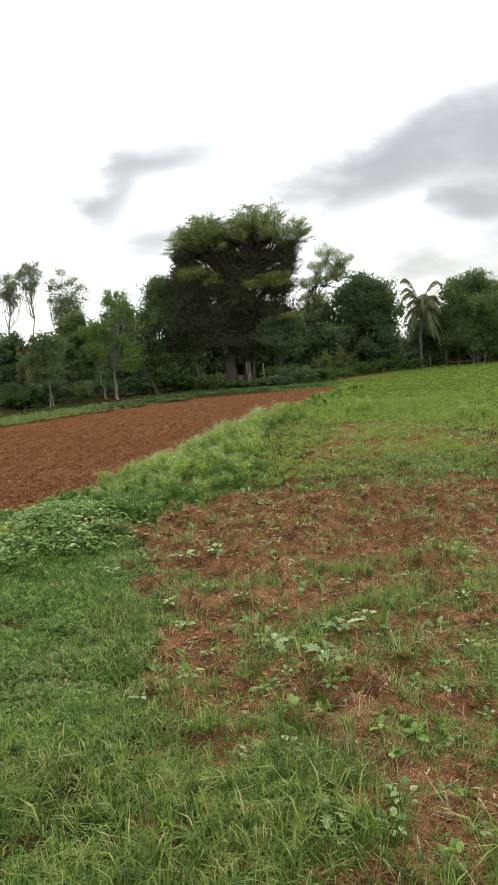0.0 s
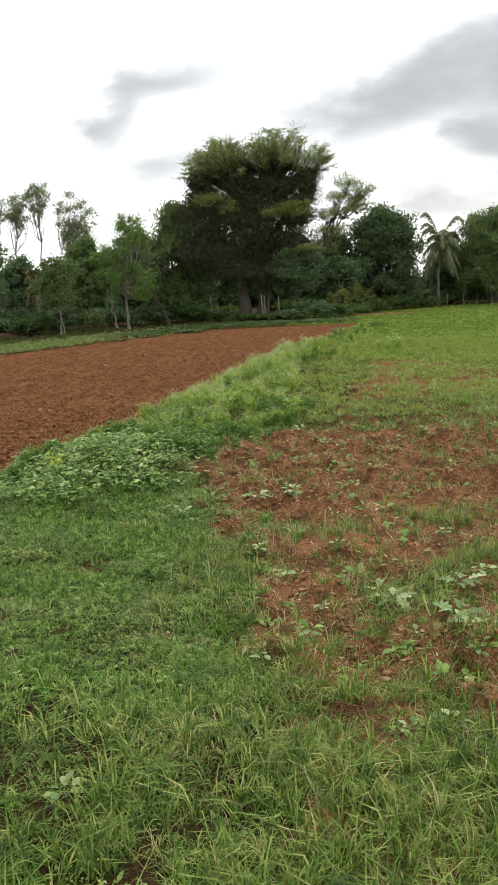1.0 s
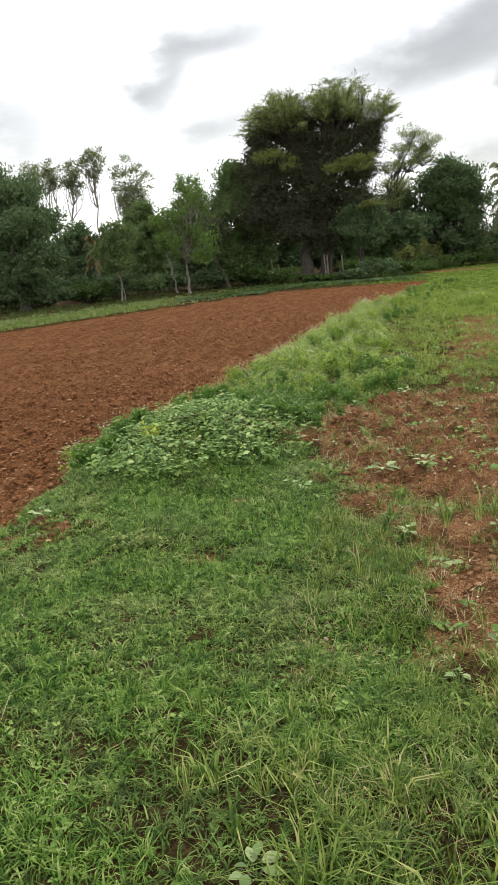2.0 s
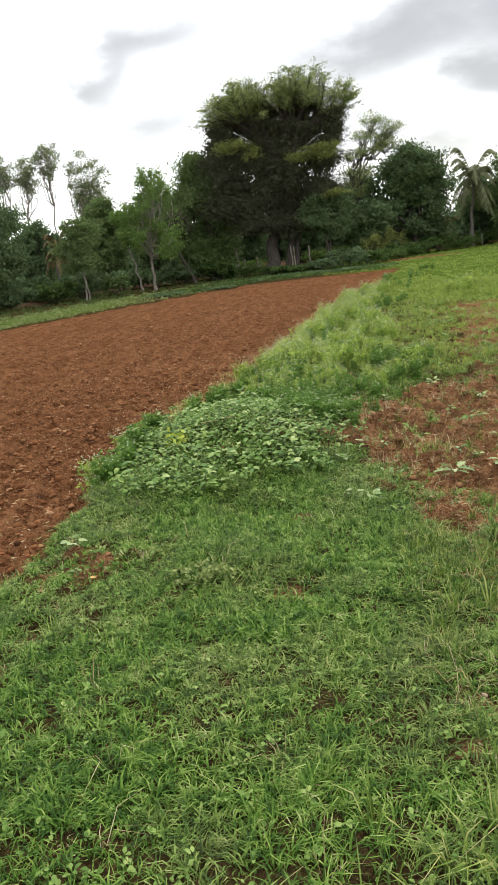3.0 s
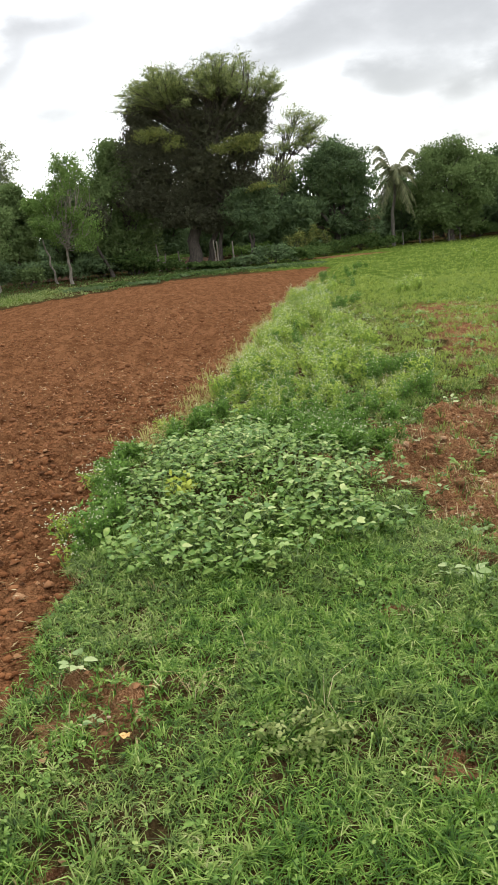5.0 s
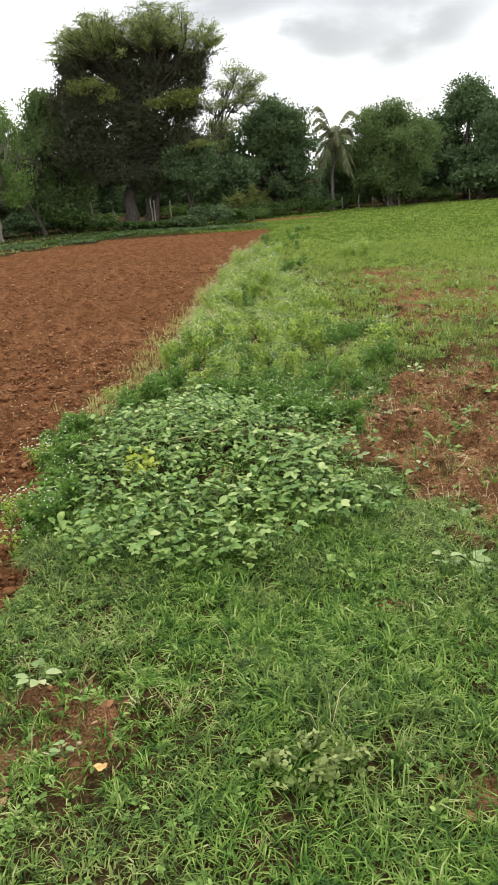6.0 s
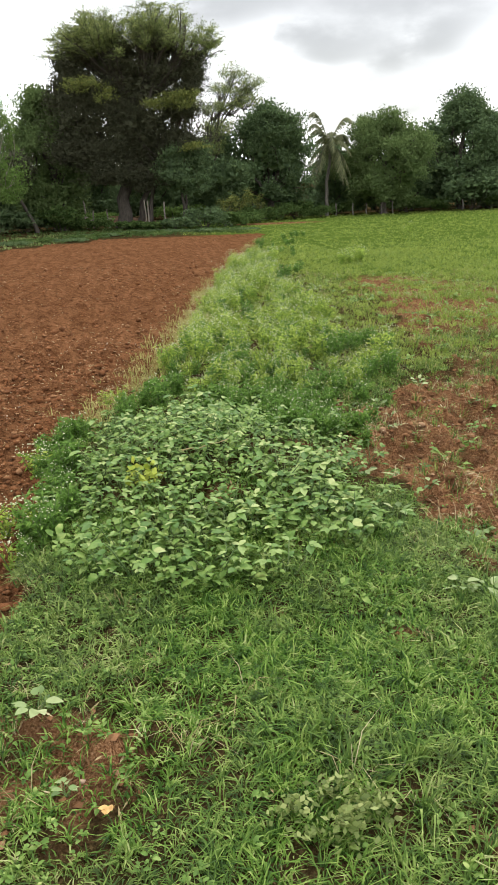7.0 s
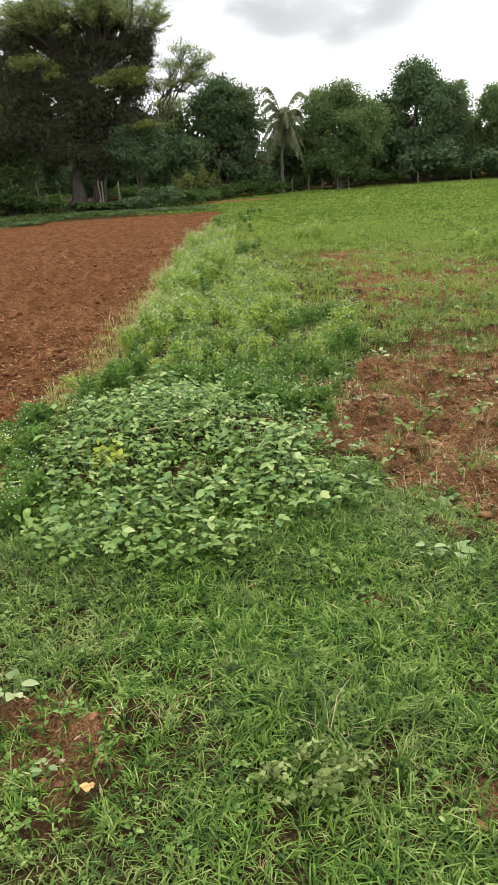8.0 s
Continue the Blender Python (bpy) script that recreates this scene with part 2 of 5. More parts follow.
M_PALEWEED = leaf_mat("pale_weed_leaf", ((0, (0.094, 0.158, 0.047)), (0.4, (0.26, 0.37, 0.13)), (0.8, (0.44, 0.53, 0.24)), (1, (0.58, 0.62, 0.32))), 0.5, 0.3, 0.3, None, True)
M_STEM = leaf_mat("weed_stem", ((0, (0.10, 0.17, 0.05)), (1, (0.18, 0.24, 0.09))), 0.6, 0.3, 0.1, None, True)
M_FEATHER = leaf_mat("feathery_leaf", ((0, (0.118, 0.207, 0.047)), (0.35, (0.246, 0.370, 0.056)), (0.65, (0.470, 0.582, 0.118)), (1, (0.672, 0.739, 0.224))), 0.6, 0.12, 0.35, 1.1)
M_FERN = leaf_mat("blue_green_feathery_leaf", ((0, (0.074, 0.157, 0.031)), (0.5, (0.140, 0.265, 0.048)), (1, (0.29, 0.43, 0.10))), 0.6, 0.12, 0.3, 2.0)
M_FLOWER = leaf_mat("small_white_flower", ((0, (0.62, 0.64, 0.40)), (1, (0.82, 0.82, 0.62))), 0.7, 0.2, 0.2)
M_BARK = bark_mat("dark_bark", (0.036, 0.031, 0.026), (0.105, 0.090, 0.074))
M_PALE = bark_mat("pale_bark", (0.12, 0.105, 0.085), (0.30, 0.27, 0.22))
M_POST = bark_mat("weathered_post", (0.08, 0.07, 0.06), (0.21, 0.19, 0.165), 30)
M_BIG = leaf_mat("feathery_tree_leaf", ((0, (0.069, 0.093, 0.047)), (0.6, (0.257, 0.311, 0.108)), (1, (0.513, 0.567, 0.203))), 0.9, 0.02, 0.5, 0.5)
# olive-brown leaf with a crown's inner shade put into its colour
M_BIGDARK = leaf_mat("shade_brown_leaf", ((0, (0.098, 0.105, 0.064)), (0.6, (0.074, 0.077, 0.047)), (1, (0.096, 0.098, 0.058))), 0.85, 0.03, 0.18, 0.5)
M_YELLOW = leaf_mat("yellow_green_leaf", ((0, (0.107, 0.135, 0.034)), (1, (0.276, 0.300, 0.084))), 0.6, 0.2, 0.35)
M_DARK = leaf_mat("dark_tree_leaf", ((0, (0.084, 0.125, 0.066)), (0.6, (0.110, 0.163, 0.073)), (1, (0.163, 0.218, 0.092))), 0.9, 0.02, 0.25, 0.6)
M_MID = leaf_mat("green_tree_leaf", ((0, (0.112, 0.166, 0.064)), (0.6, (0.139, 0.196, 0.071)), (1, (0.203, 0.266, 0.106))), 0.9, 0.02, 0.3, 0.6)
M_LIGHT = leaf_mat("light_tree_leaf", ((0, (0.090, 0.157, 0.038)), (0.6, (0.152, 0.237, 0.064)), (1, (0.242, 0.330, 0.110))), 0.9, 0.02, 0.35, 0.6)
M_PALM = leaf_mat("palm_leaf", ((0, (0.072, 0.088, 0.036)), (1, (0.24, 0.25, 0.12))), 0.55, 0.3, 0.25)
M_DRYPALM = leaf_mat("dry_palm_leaf", ((0, (0.10, 0.085, 0.035)), (1, (0.25, 0.19, 0.085))), 0.7, 0.2, 0.2)
M_THIN = leaf_mat("grey_green_leaf", ((0, (0.115, 0.142, 0.074)), (0.6, (0.209, 0.250, 0.121)), (1, (0.338, 0.378, 0.189))), 0.9, 0.02, 0.55)
M_YELLEAF = leaf_mat("yellow_seedling_leaf", ((0, (0.30, 0.38, 0.05)), (1, (0.46, 0.50, 0.09))), 0.6, 0.2, 0.3)
M_HEDGE = leaf_mat("hedge_and_shade_leaf", ((0, (0.058, 0.103, 0.032)), (0.6, (0.081, 0.128, 0.038)), (1, (0.155, 0.209, 0.068))), 0.9, 0.02, 0.3, 0.7)


def plain_mat(name, a, b, scale, rough=0.9):
    k = Nodes(name, rough, 0.15)
    n = k.noise(scale, 5, 0.65)
    k.color(k.ramp(n, (0.3, a), (0.7, b)))
    k.bump(n, 0.6, 0.02)
    return k.mat


M_BANK = plain_mat("red_earth_bank", (0.05, 0.03, 0.018), (0.13, 0.07, 0.04), 3)
M_STONE = plain_mat("pale_stone", (0.28, 0.17, 0.11), (0.50, 0.38, 0.28), 25)
M_PETAL = plain_mat("wilted_petal", (0.50, 0.30, 0.10), (0.68, 0.46, 0.20), 60, 0.7)

# ------------------------------------------------------------------ plan of the land


def vnoise(x, y, scale, seed=0):
    """Smooth value noise in 0..1 on arrays."""
    x, y = np.asarray(x, float) * scale, np.asarray(y, float) * scale
    xi, yi = np.floor(x), np.floor(y)
    fx, fy = x - xi, y - yi
    fx, fy = fx * fx * (3 - 2 * fx), fy * fy * (3 - 2 * fy)

    def h(a, b):
        v = np.sin(a * 127.1 + b * 311.7 + seed * 74.7) * 43758.5453
        return v - np.floor(v)

    return (h(xi, yi) * (1 - fx) + h(xi + 1, yi) * fx) * (1 - fy) + (h(xi, yi + 1) * (1 - fx) + h(xi + 1, yi + 1) * fx) * fy


def fbm(x, y, scale, seed=0, octaves=3):
    return sum(vnoise(x, y, scale * 2**o, seed + o) / 2 ** (o + 1) for o in range(octaves)) / (1 - 0.5**octaves)


def smooth(v, lo, hi):
    t = np.clip((v - lo) / (hi - lo), 0, 1)
    return t * t * (3 - 2 * t)


def strip_left(y):
    """Left edge of the grassy bund, beside the ploughed field."""
    return np.interp(y, (-60, -3, 0.5, 2.0, 3.4, 4.4, 5.5, 7.4, 10.9, 15, 27, 60), (-7, -1.35, -1.12, -1.0, -0.9, -0.72, -0.25, 0.2, 0.85, 1.8, 4.75, 14))


def field_end(x):
    """Far edge of the ploughed field."""
    return np.interp(x, (-60, -20, -8, -5, -2.5, 0, 3, 5, 60), (-30, 2, 17.5, 22.2, 25.8, 28.3, 28.4, 27.7, 27.7))


def right_bare(x, y):
    """How bare the weedy plot is to the right of the bund, 0..1."""
    edge = np.interp(y, (-6, -2.2, -1.2, -0.4, 0.5, 1.8, 3.0, 4.2, 5.5, 8, 12, 16), (2.1, 1.55, 1.38, 1.22, 1.02, 0.85, 0.82, 1.0, 2.1, 2.7, 3.1, 4.4))
    edge = edge + 40 * smooth(-y, 3.6, 4.6)
    inside = smooth(x - edge + 1.1 * (fbm(x, y, 2.2, 5) - 0.5), -0.18, 0.28)
    fade = np.interp(y, (-4, -2, 0, 4.3, 5.3, 6.6, 8.0, 12, 14), (0.5, 0.85, 0.95, 1.0, 0.5, 0.55, 0.75, 0.7, 0.0)) * (1 - smooth(x - (5.6 - 0.22 * (y - 9)), -0.8, 1.2) * smooth(y, 5, 8))
    return inside * fade


SPOTS = ((-0.70, 0.88, 0.28), (-0.92, 1.12, 0.20), (0.38, 0.42, 0.12), (0.02, 1.55, 0.06), (-0.06, 2.42, 0.12), (0.42, 1.35, 0.06), (0.9, -0.75, 0.08), (0.55, -1.3, 0.09), (-0.75, 0.2, 0.10), (-0.88, -0.12, 0.15))


def land(x, y):
    """Height, tilled, bare and lush shares of the ground."""
    x, y = np.asarray(x, float), np.asarray(y, float)
    off = x - strip_left(y) + 0.32 * (fbm(x, y, 1.8, 11) - 0.5) + 0.14 * (fbm(x, y, 7, 12, 2) - 0.5)
    tilled = smooth(-off, -0.05, 0.06) * smooth(field_end(x) + 0.8 * (fbm(x, y, 0.5, 3) - 0.5) - y, -0.15, 0.2)
    bund = np.exp(-(((off - 0.85) / 0.75) ** 2)) * np.interp(y, (-6, 0, 2, 6, 14, 26, 30), (0.03, 0.04, 0.07, 0.10, 0.10, 0.06, 0))
    mound = 0.17 * np.exp(-(((x - 0.0) / 0.62) ** 2) - (((y - 3.0) / 0.85) ** 2))
    spots = 0 * x
    for px, py, pr in SPOTS:
        spots = np.maximum(spots, np.exp(-(((x - px) ** 2 + (y - py) ** 2) / pr**2)) * (0.2 + 1.1 * fbm(x, y, 9, 8)))
    bare = np.clip(np.maximum(right_bare(x, y) * np.clip(2.6 * (fbm(x, y, 2.4, 21) - 0.5) + 0.62 + 0.8 * smooth(y, 1.0, 2.6) * (1 - smooth(y, 4.0, 5.2)), 0, 1), spots), 0, 1)
    track = np.exp(-((y - 34.5 - 0.35 * (x - 6)) ** 2) / 0.9) * smooth(x, 3.8, 5) * (1 - smooth(x, 9, 11))
    bare = np.maximum(bare, track)
    lush = (smooth(y, 7, 13) * smooth(x, 1.5, 4) + smooth(y - field_end(x), 0.2, 2.0) * (1 - smooth(y - field_end(x), 5, 7.5)) * smooth(-x, 4.0, 5.8)) * (1 - smooth(y, 38, 46))
    lush = lush + 0.5 * smooth(-y, 2.4, 3.4) * (1 - tilled) + 0.5 * smooth(x, 4.8, 6.5) * smooth(-y, -9, -5)
    near = np.exp(-((np.hypot(x, y - 2) / 14) ** 2))
    furrow = 0.022 * np.sin((x - 0.17 * y) * 2 * math.pi / 0.38 + 1.5 * fbm(x, y, 0.6, 4))
    rough = (fbm(x, y, 6, 31) - 0.5) * 0.08 + (fbm(x, y, 13, 33, 2) - 0.5) * 0.13
    z = tilled * (-0.05 + (furrow + rough) * (0.35 + 0.65 * near))
    z = z + (1 - tilled) * (bund + mound + (fbm(x, y, 2.2, 41) - 0.5) * 0.06 * near + bare * ((fbm(x, y, 4.2, 43) - 0.5) * 0.34 + (fbm(x, y, 11, 44, 2) - 0.5) * 0.17) * near - 0.02 * bare * near)
    z = z + 0.03 * smooth(y - field_end(x), 0.3, 3.0) * smooth(-x, -6, -3)
    return z, tilled, bare, np.clip(lush, 0, 1)


def height(x, y):
    return float(land(np.array([x]), np.array([y]))[0][0])


# ------------------------------------------------------------------ mesh helpers


def raw_mesh(name, verts, quads=None, tris=None, material=None, smooth_faces=False):
    me = bpy.data.meshes.new(name)
    quads = np.zeros((0, 4), int) if quads is None else np.asarray(quads, int).reshape(-1, 4)
    tris = np.zeros((0, 3), int) if tris is None else np.asarray(tris, int).reshape(-1, 3)
    verts = np.asarray(verts, float).reshape(-1, 3)
    loops = np.concatenate([quads.ravel(), tris.ravel()])
    totals = np.concatenate([np.full(len(quads), 4), np.full(len(tris), 3)])
    starts = np.concatenate([[0], np.cumsum(totals)[:-1]])
    me.vertices.add(len(verts))
    me.vertices.foreach_set("co", verts.ravel())
    me.loops.add(len(loops))
    me.loops.foreach_set("vertex_index", loops)
    me.polygons.add(len(totals))
    me.polygons.foreach_set("loop_start", starts)
    me.polygons.foreach_set("loop_total", totals)
    if smooth_faces:
        me.polygons.foreach_set("use_smooth", np.ones(len(totals), bool))
    me.update(calc_edges=True)
    me.validate()
    if material:
        me.materials.append(material)
    return me


class Soup:
    """Gathers pieces of geometry for one mesh."""

    def __init__(self):
        self.v, self.q, self.t, self.n = [], [], [], 0

    def add(self, v, q=None, t=None):
        v = np.asarray(v, float).reshape(-1, 3)
        self.v.append(v)
        if q is not None and len(q):
            self.q.append(np.asarray(q, int).reshape(-1, 4) + self.n)
        if t is not None and len(t):
            self.t.append(np.asarray(t, int).reshape(-1, 3) + self.n)
        self.n += len(v)
        return self

    def tube(self, points, radii, sides=7):
        p = np.asarray(points, float)
        r = np.broadcast_to(np.asarray(radii, float), (len(p),))
        way = np.gradient(p, axis=0)
        way /= np.linalg.norm(way, axis=1)[:, None] + 1e-9
        ref = np.where(np.abs(way[:, 2:]) > 0.9, np.array([[1.0, 0, 0]]), np.array([[0, 0, 1.0]]))
        a = np.cross(way, ref)
        a /= np.linalg.norm(a, axis=1)[:, None] + 1e-9
        b = np.cross(way, a)
        ang = np.arange(sides) * 2 * math.pi / sides
        ring = p[:, None] + r[:, None, None] * (np.cos(ang)[None, :, None] * a[:, None] + np.sin(ang)[None, :, None] * b[:, None])
        k, s = np.meshgrid(np.arange(len(p) - 1), np.arange(sides), indexing="ij")
        s2 = (s + 1) % sides
        q = np.stack([k * sides + s, k * sides + s2, (k + 1) * sides + s2, (k + 1) * sides + s], -1).reshape(-1, 4)
        tip = len(p) * sides
        cap = np.stack([np.arange(sides) + (len(p) - 1) * sides, (np.arange(sides) + 1) % sides + (len(p) - 1) * sides, np.full(sides, tip)], -1)
        return self.add(np.concatenate([ring.reshape(-1, 3), p[-1:] + way[-1:] * r[-1]]), q, cap)

    def mesh(self, name, material, smooth_faces=False):
        return raw_mesh(name, np.concatenate(self.v), np.concatenate(self.q) if self.q else None, np.concatenate(self.t) if self.t else None, material, smooth_faces)


def child(name, mesh, parent, label="", m=None):
    ob = new(name, mesh)
    ob.parent = parent
    if m is not None:
        ob.matrix_basis = m
    return tagged(ob, label)


def unit(a):
    return a / (np.linalg.norm(a, axis=-1, keepdims=True) + 1e-9)


def cards(rng, centres, length, width, up=0.4, along=None, droop=0.0):
    """Diamond leaves at the centres: vertices and quads."""
    n = len(centres)
    d = unit(rng.normal(size=(n, 3)) * (1, 1, 0.6) if along is None else along + 0.45 * rng.normal(size=(n, 3)))
    d[:, 2] -= droop
    d = unit(d)
    s = unit(np.cross(d, rng.normal(size=(n, 3)) + np.array([0, 0, up * 2.5])))
    ln = (length * rng.uniform(0.6, 1.3, n))[:, None]
    wd = (width * rng.uniform(0.7, 1.3, n))[:, None]
    v = np.stack([centres - d * ln / 2, centres + s * wd / 2 - d * ln * 0.05, centres + d * ln / 2, centres - s * wd / 2 - d * ln * 0.05], 1)
    return v.reshape(-1, 3), np.arange(4 * n).reshape(-1, 4)


def blades(rng, base, h, w, lean, a):
    """Bent grass blades of two segments."""
    n = len(base)
    b = a + math.pi / 2 + rng.normal(size=n) * 0.5
    go = np.stack([np.cos(a), np.sin(a), 0 * a], 1)
    side = np.stack([np.cos(b), np.sin(b), 0 * b], 1) * (w / 2)[:, None]
    up = np.array([[0, 0, 1.0]])
    mid = base + up * (h * 0.58)[:, None] + go * (lean * h * 0.28)[:, None]
    tip = base + up * (h * (1 - 0.35 * lean))[:, None] + go * (lean * h * 1.0)[:, None]
    v = np.stack([base - side, base + side, mid + side * 0.75, mid - side * 0.75, tip], 1).reshape(-1, 3)
    k = np.arange(n)[:, None] * 5
    return v, k + np.array([[0, 1, 2, 3]]), k + np.array([[3, 2, 4]])


# ------------------------------------------------------------------ ground: one sheet to the horizon


def steps(lo, hi, fine, far, grow=1.09, top=400.0):
    """Grid lines: fine between lo and hi, wider and wider out to far."""
    mid = list(np.arange(lo, hi, fine))
    out, s = [], fine
    while not out or out[-1] < far:
        s = min(s * grow, top)
        out.append((out[-1] if out else hi) + s)
    back, s, at = [], fine, lo
    while at > -far:
        s = min(s * grow, top)
        at -= s
        back.append(at)
    return np.array(back[::-1] + mid + out)


gx, gy = steps(-3.4, 3.8, 0.042, 2500, 1.08), steps(-3.0, 6.5, 0.042, 2500, 1.08)
GX, GY = np.meshgrid(gx, gy)
gz, g_till, g_bare, g_lush = land(GX.ravel(), GY.ravel())
g_bare = np.maximum(g_bare, 0.85 * right_bare(GX.ravel(), GY.ravel()))
gi = np.arange(len(gx) * len(gy)).reshape(len(gy), len(gx))
gq = np.stack([gi[:-1, :-1], gi[:-1, 1:], gi[1:, 1:], gi[1:, :-1]], -1).reshape(-1, 4)
ground_mesh = raw_mesh("ground", np.stack([GX.ravel(), GY.ravel(), gz], 1), gq, None, M_GROUND, True)
for key, values in (("tilled", g_till), ("bare", g_bare), ("lush", g_lush)):
    ground_mesh.attributes.new(key, "FLOAT", "POINT").data.foreach_set("value", values)
ground = tagged(new("ground", ground_mesh), "farmland with ploughed red soil, a grassy bund and green field", "ground", kind="structure")

# ------------------------------------------------------------------ trees


def crown_points(rng, lobes, count, clumps=26, spread=0.30):
    """Leaf centres in clumps over the shells of ellipsoid lobes (x, y, z, rx, ry, rz)."""
    size = np.array([(l[3] * l[4] + l[3] * l[5]) for l in lobes])
    pts, outs = [], []
    for l, part_n in zip(lobes, (count * size / size.sum()).astype(int)):
        c, r = np.array(l[:3]), np.array(l[3:6])
        k = max(8, int(clumps * min(2.5, r.mean())))
        d = unit(rng.normal(size=(k, 3)))
        d[:, 2] = np.where(d[:, 2] < -0.55, -d[:, 2], d[:, 2])
        mid = c + d * r * rng.uniform(0.25, 1.04, (k, 1)) ** 0.7
        which = rng.integers(0, k, part_n)
        p = mid[which] + rng.normal(size=(part_n, 3)).clip(-1.7, 1.7) * r * spread * rng.uniform(0.5, 1.2, (part_n, 1)) * (1, 1, 0.75)
        pts.append(p)
        outs.append(unit((p - c) / r))
    return np.concatenate(pts), np.concatenate(outs)


def spray_points(rng, lobes, count, twigs):
    """Leaf centres along twigs that fan out from the foot of each lobe, and the twigs' ways."""
    size = np.array([l[3] * l[4] for l in lobes])
    pts, ways, lines = [], [], []
    for l, n in zip(lobes, (count * size / size.sum()).astype(int)):
        c, r = np.array(l[:3]), np.array(l[3:6])
        foot = c - np.array([0.16 * (c[0] - 0.6), 0.1 * c[1], r[2] * 1.3])
        d = unit(rng.normal(size=(twigs, 3)) * (1, 1, 0.6) + np.array([0, 0, 0.28]))
        tip = c + d * r * rng.uniform(0.75, 1.12, (twigs, 1))
        which = rng.integers(0, twigs, n)
        t = rng.uniform(0.35, 1.0, n) ** 0.7
        way = unit(tip - foot)
        sag = np.array([0, 0, 1.0]) * (0.22 * r[2] * np.sin(t * math.pi))[:, None]
        pts.append(foot + (tip - foot)[which] * t[:, None] + sag + rng.normal(size=(n, 3)).clip(-2, 2) * (0.15, 0.15, 0.055))
        ways.append(way[which])
        lines += [(foot, tip[k]) for k in range(0, twigs, 3)]
    return np.concatenate(pts), np.concatenate(ways), lines


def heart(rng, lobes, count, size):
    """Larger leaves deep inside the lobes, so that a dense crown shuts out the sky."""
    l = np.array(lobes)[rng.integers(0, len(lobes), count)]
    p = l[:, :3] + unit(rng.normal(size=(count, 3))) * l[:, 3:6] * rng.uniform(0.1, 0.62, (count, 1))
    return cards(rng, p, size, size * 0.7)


def limb(rng, a, b, n=6, sway=0.08):
    a, b = np.array(a, float), np.array(b, float)
    t = np.linspace(0, 1, n)[:, None]
    p = a + (b - a) * t
    ln = np.linalg.norm(b - a)
    bend = rng.normal(size=3) * sway * ln
    p = p + np.sin(t * math.pi) * bend + rng.normal(size=p.shape) * 0.015 * ln * (t > 0) * (t < 1)
    return p


def make_tree(name, label, at, lobes, leaves, leaf, trunk, bark, mat, seed, fork=0.45, trunks=((0, 0),), clumps=26, spread=0.30, twigs=0, category="tree", lean=(0, 0), sprays=0, open_limbs=False):
    """A tree: tapered trunks with limbs to each lobe of the crown, and leaves in clumps.
    lobes are relative to the base; trunk: radius; fork: share of the lobe's height where limbs leave the trunk."""
    rng = np.random.default_rng(seed)
    base = tagged(new(name), label, category)
    base.location = (at[0], at[1], height(*at) - 0.05)
    wood = Soup()
    boughs = []
    low = min(l[2] for l in lobes)
    cz = float(np.mean([l[2] for l in lobes]))
    for n, (ox, oy) in enumerate(trunks):
        top = np.array([ox * 0.5 + lean[0], oy * 0.5 + lean[1], max(low * 0.9, cz * fork) + 0.25])
        p = limb(rng, (ox, oy, 0), top, 8, 0.04)
        r = trunk * (0.75 if n else 1.0)
        wood.tube(p, r * np.interp(np.linspace(0, 1, 8), (0, 0.12, 1), (1.5, 1.0, 0.62)), 9)
        for i, l in enumerate(lobes):
            if i % len(trunks) != n:
                continue
            end = np.array(l[:3])
            q = limb(rng, p[-1 - (i % 3)], end, 7, 0.10)
            rl = r * rng.uniform(0.35, 0.55)
            bough = wood
            if open_limbs:
                bough = Soup()
                boughs.append(bough)
            bough.tube(q, np.linspace(rl, rl * 0.25, 7), 6)
            for _ in range(3 + twigs):
                d = unit(rng.normal(size=3) + np.array([0, 0, 0.3]))
                tip = end + d * np.array(l[3:6]) * rng.uniform(0.7, 0.98)
                bough.tube(limb(rng, q[rng.integers(3, 7)], tip, 5, 0.10), np.linspace(rl * 0.35, rl * 0.08, 5), 4)
    if sprays:
        pts, outs, lines = spray_points(rng, lobes, leaves, sprays)
        for a, b in lines:
            wood.tube(limb(rng, a, b, 4, 0.06), np.linspace(0.016, 0.005, 4), 3)
        outs = outs * 1.6
    else:
        pts, outs = crown_points(rng, lobes, leaves, clumps, spread)
    bole = child("trunk", wood.mesh("trunk", bark, True), base)
    for bough in boughs:
        child("limb", bough.mesh("limb", bark, True), bole)
    v, q = cards(rng, pts, leaf[0], leaf[1], along=outs * 0.5 + rng.normal(size=outs.shape) * 0.5)
    if leaves > 11000:
        hv, hq = heart(rng, lobes, leaves // 12, leaf[0] * 2.2)
        v, q = np.concatenate([v, hv]), np.concatenate([q, hq + len(v)])
    child("crown", raw_mesh("crown", v, q, None, mat), base)
    return base


def puffs(rng, n, rx, ry, z0, z1, r0, r1, flat=0.8):
    """n lobes spread through a round crown between the heights z0 and z1."""
    out = []
    for i in range(n):
        t = (i + 0.5) / n
        z = z0 + (z1 - z0) * t
        wide = math.sqrt(max(0.05, 1 - (2 * t - 0.85) ** 2 * 0.8))
        a, k = i * 2.4 + rng.uniform(-0.5, 0.5), rng.uniform(0.35, 0.75)
        r = rng.uniform(r0, r1)
        out.append((rx * wide * k * math.cos(a), ry * wide * k * math.sin(a), z, r, r, r * flat))
    return out


R = np.random.default_rng(5)
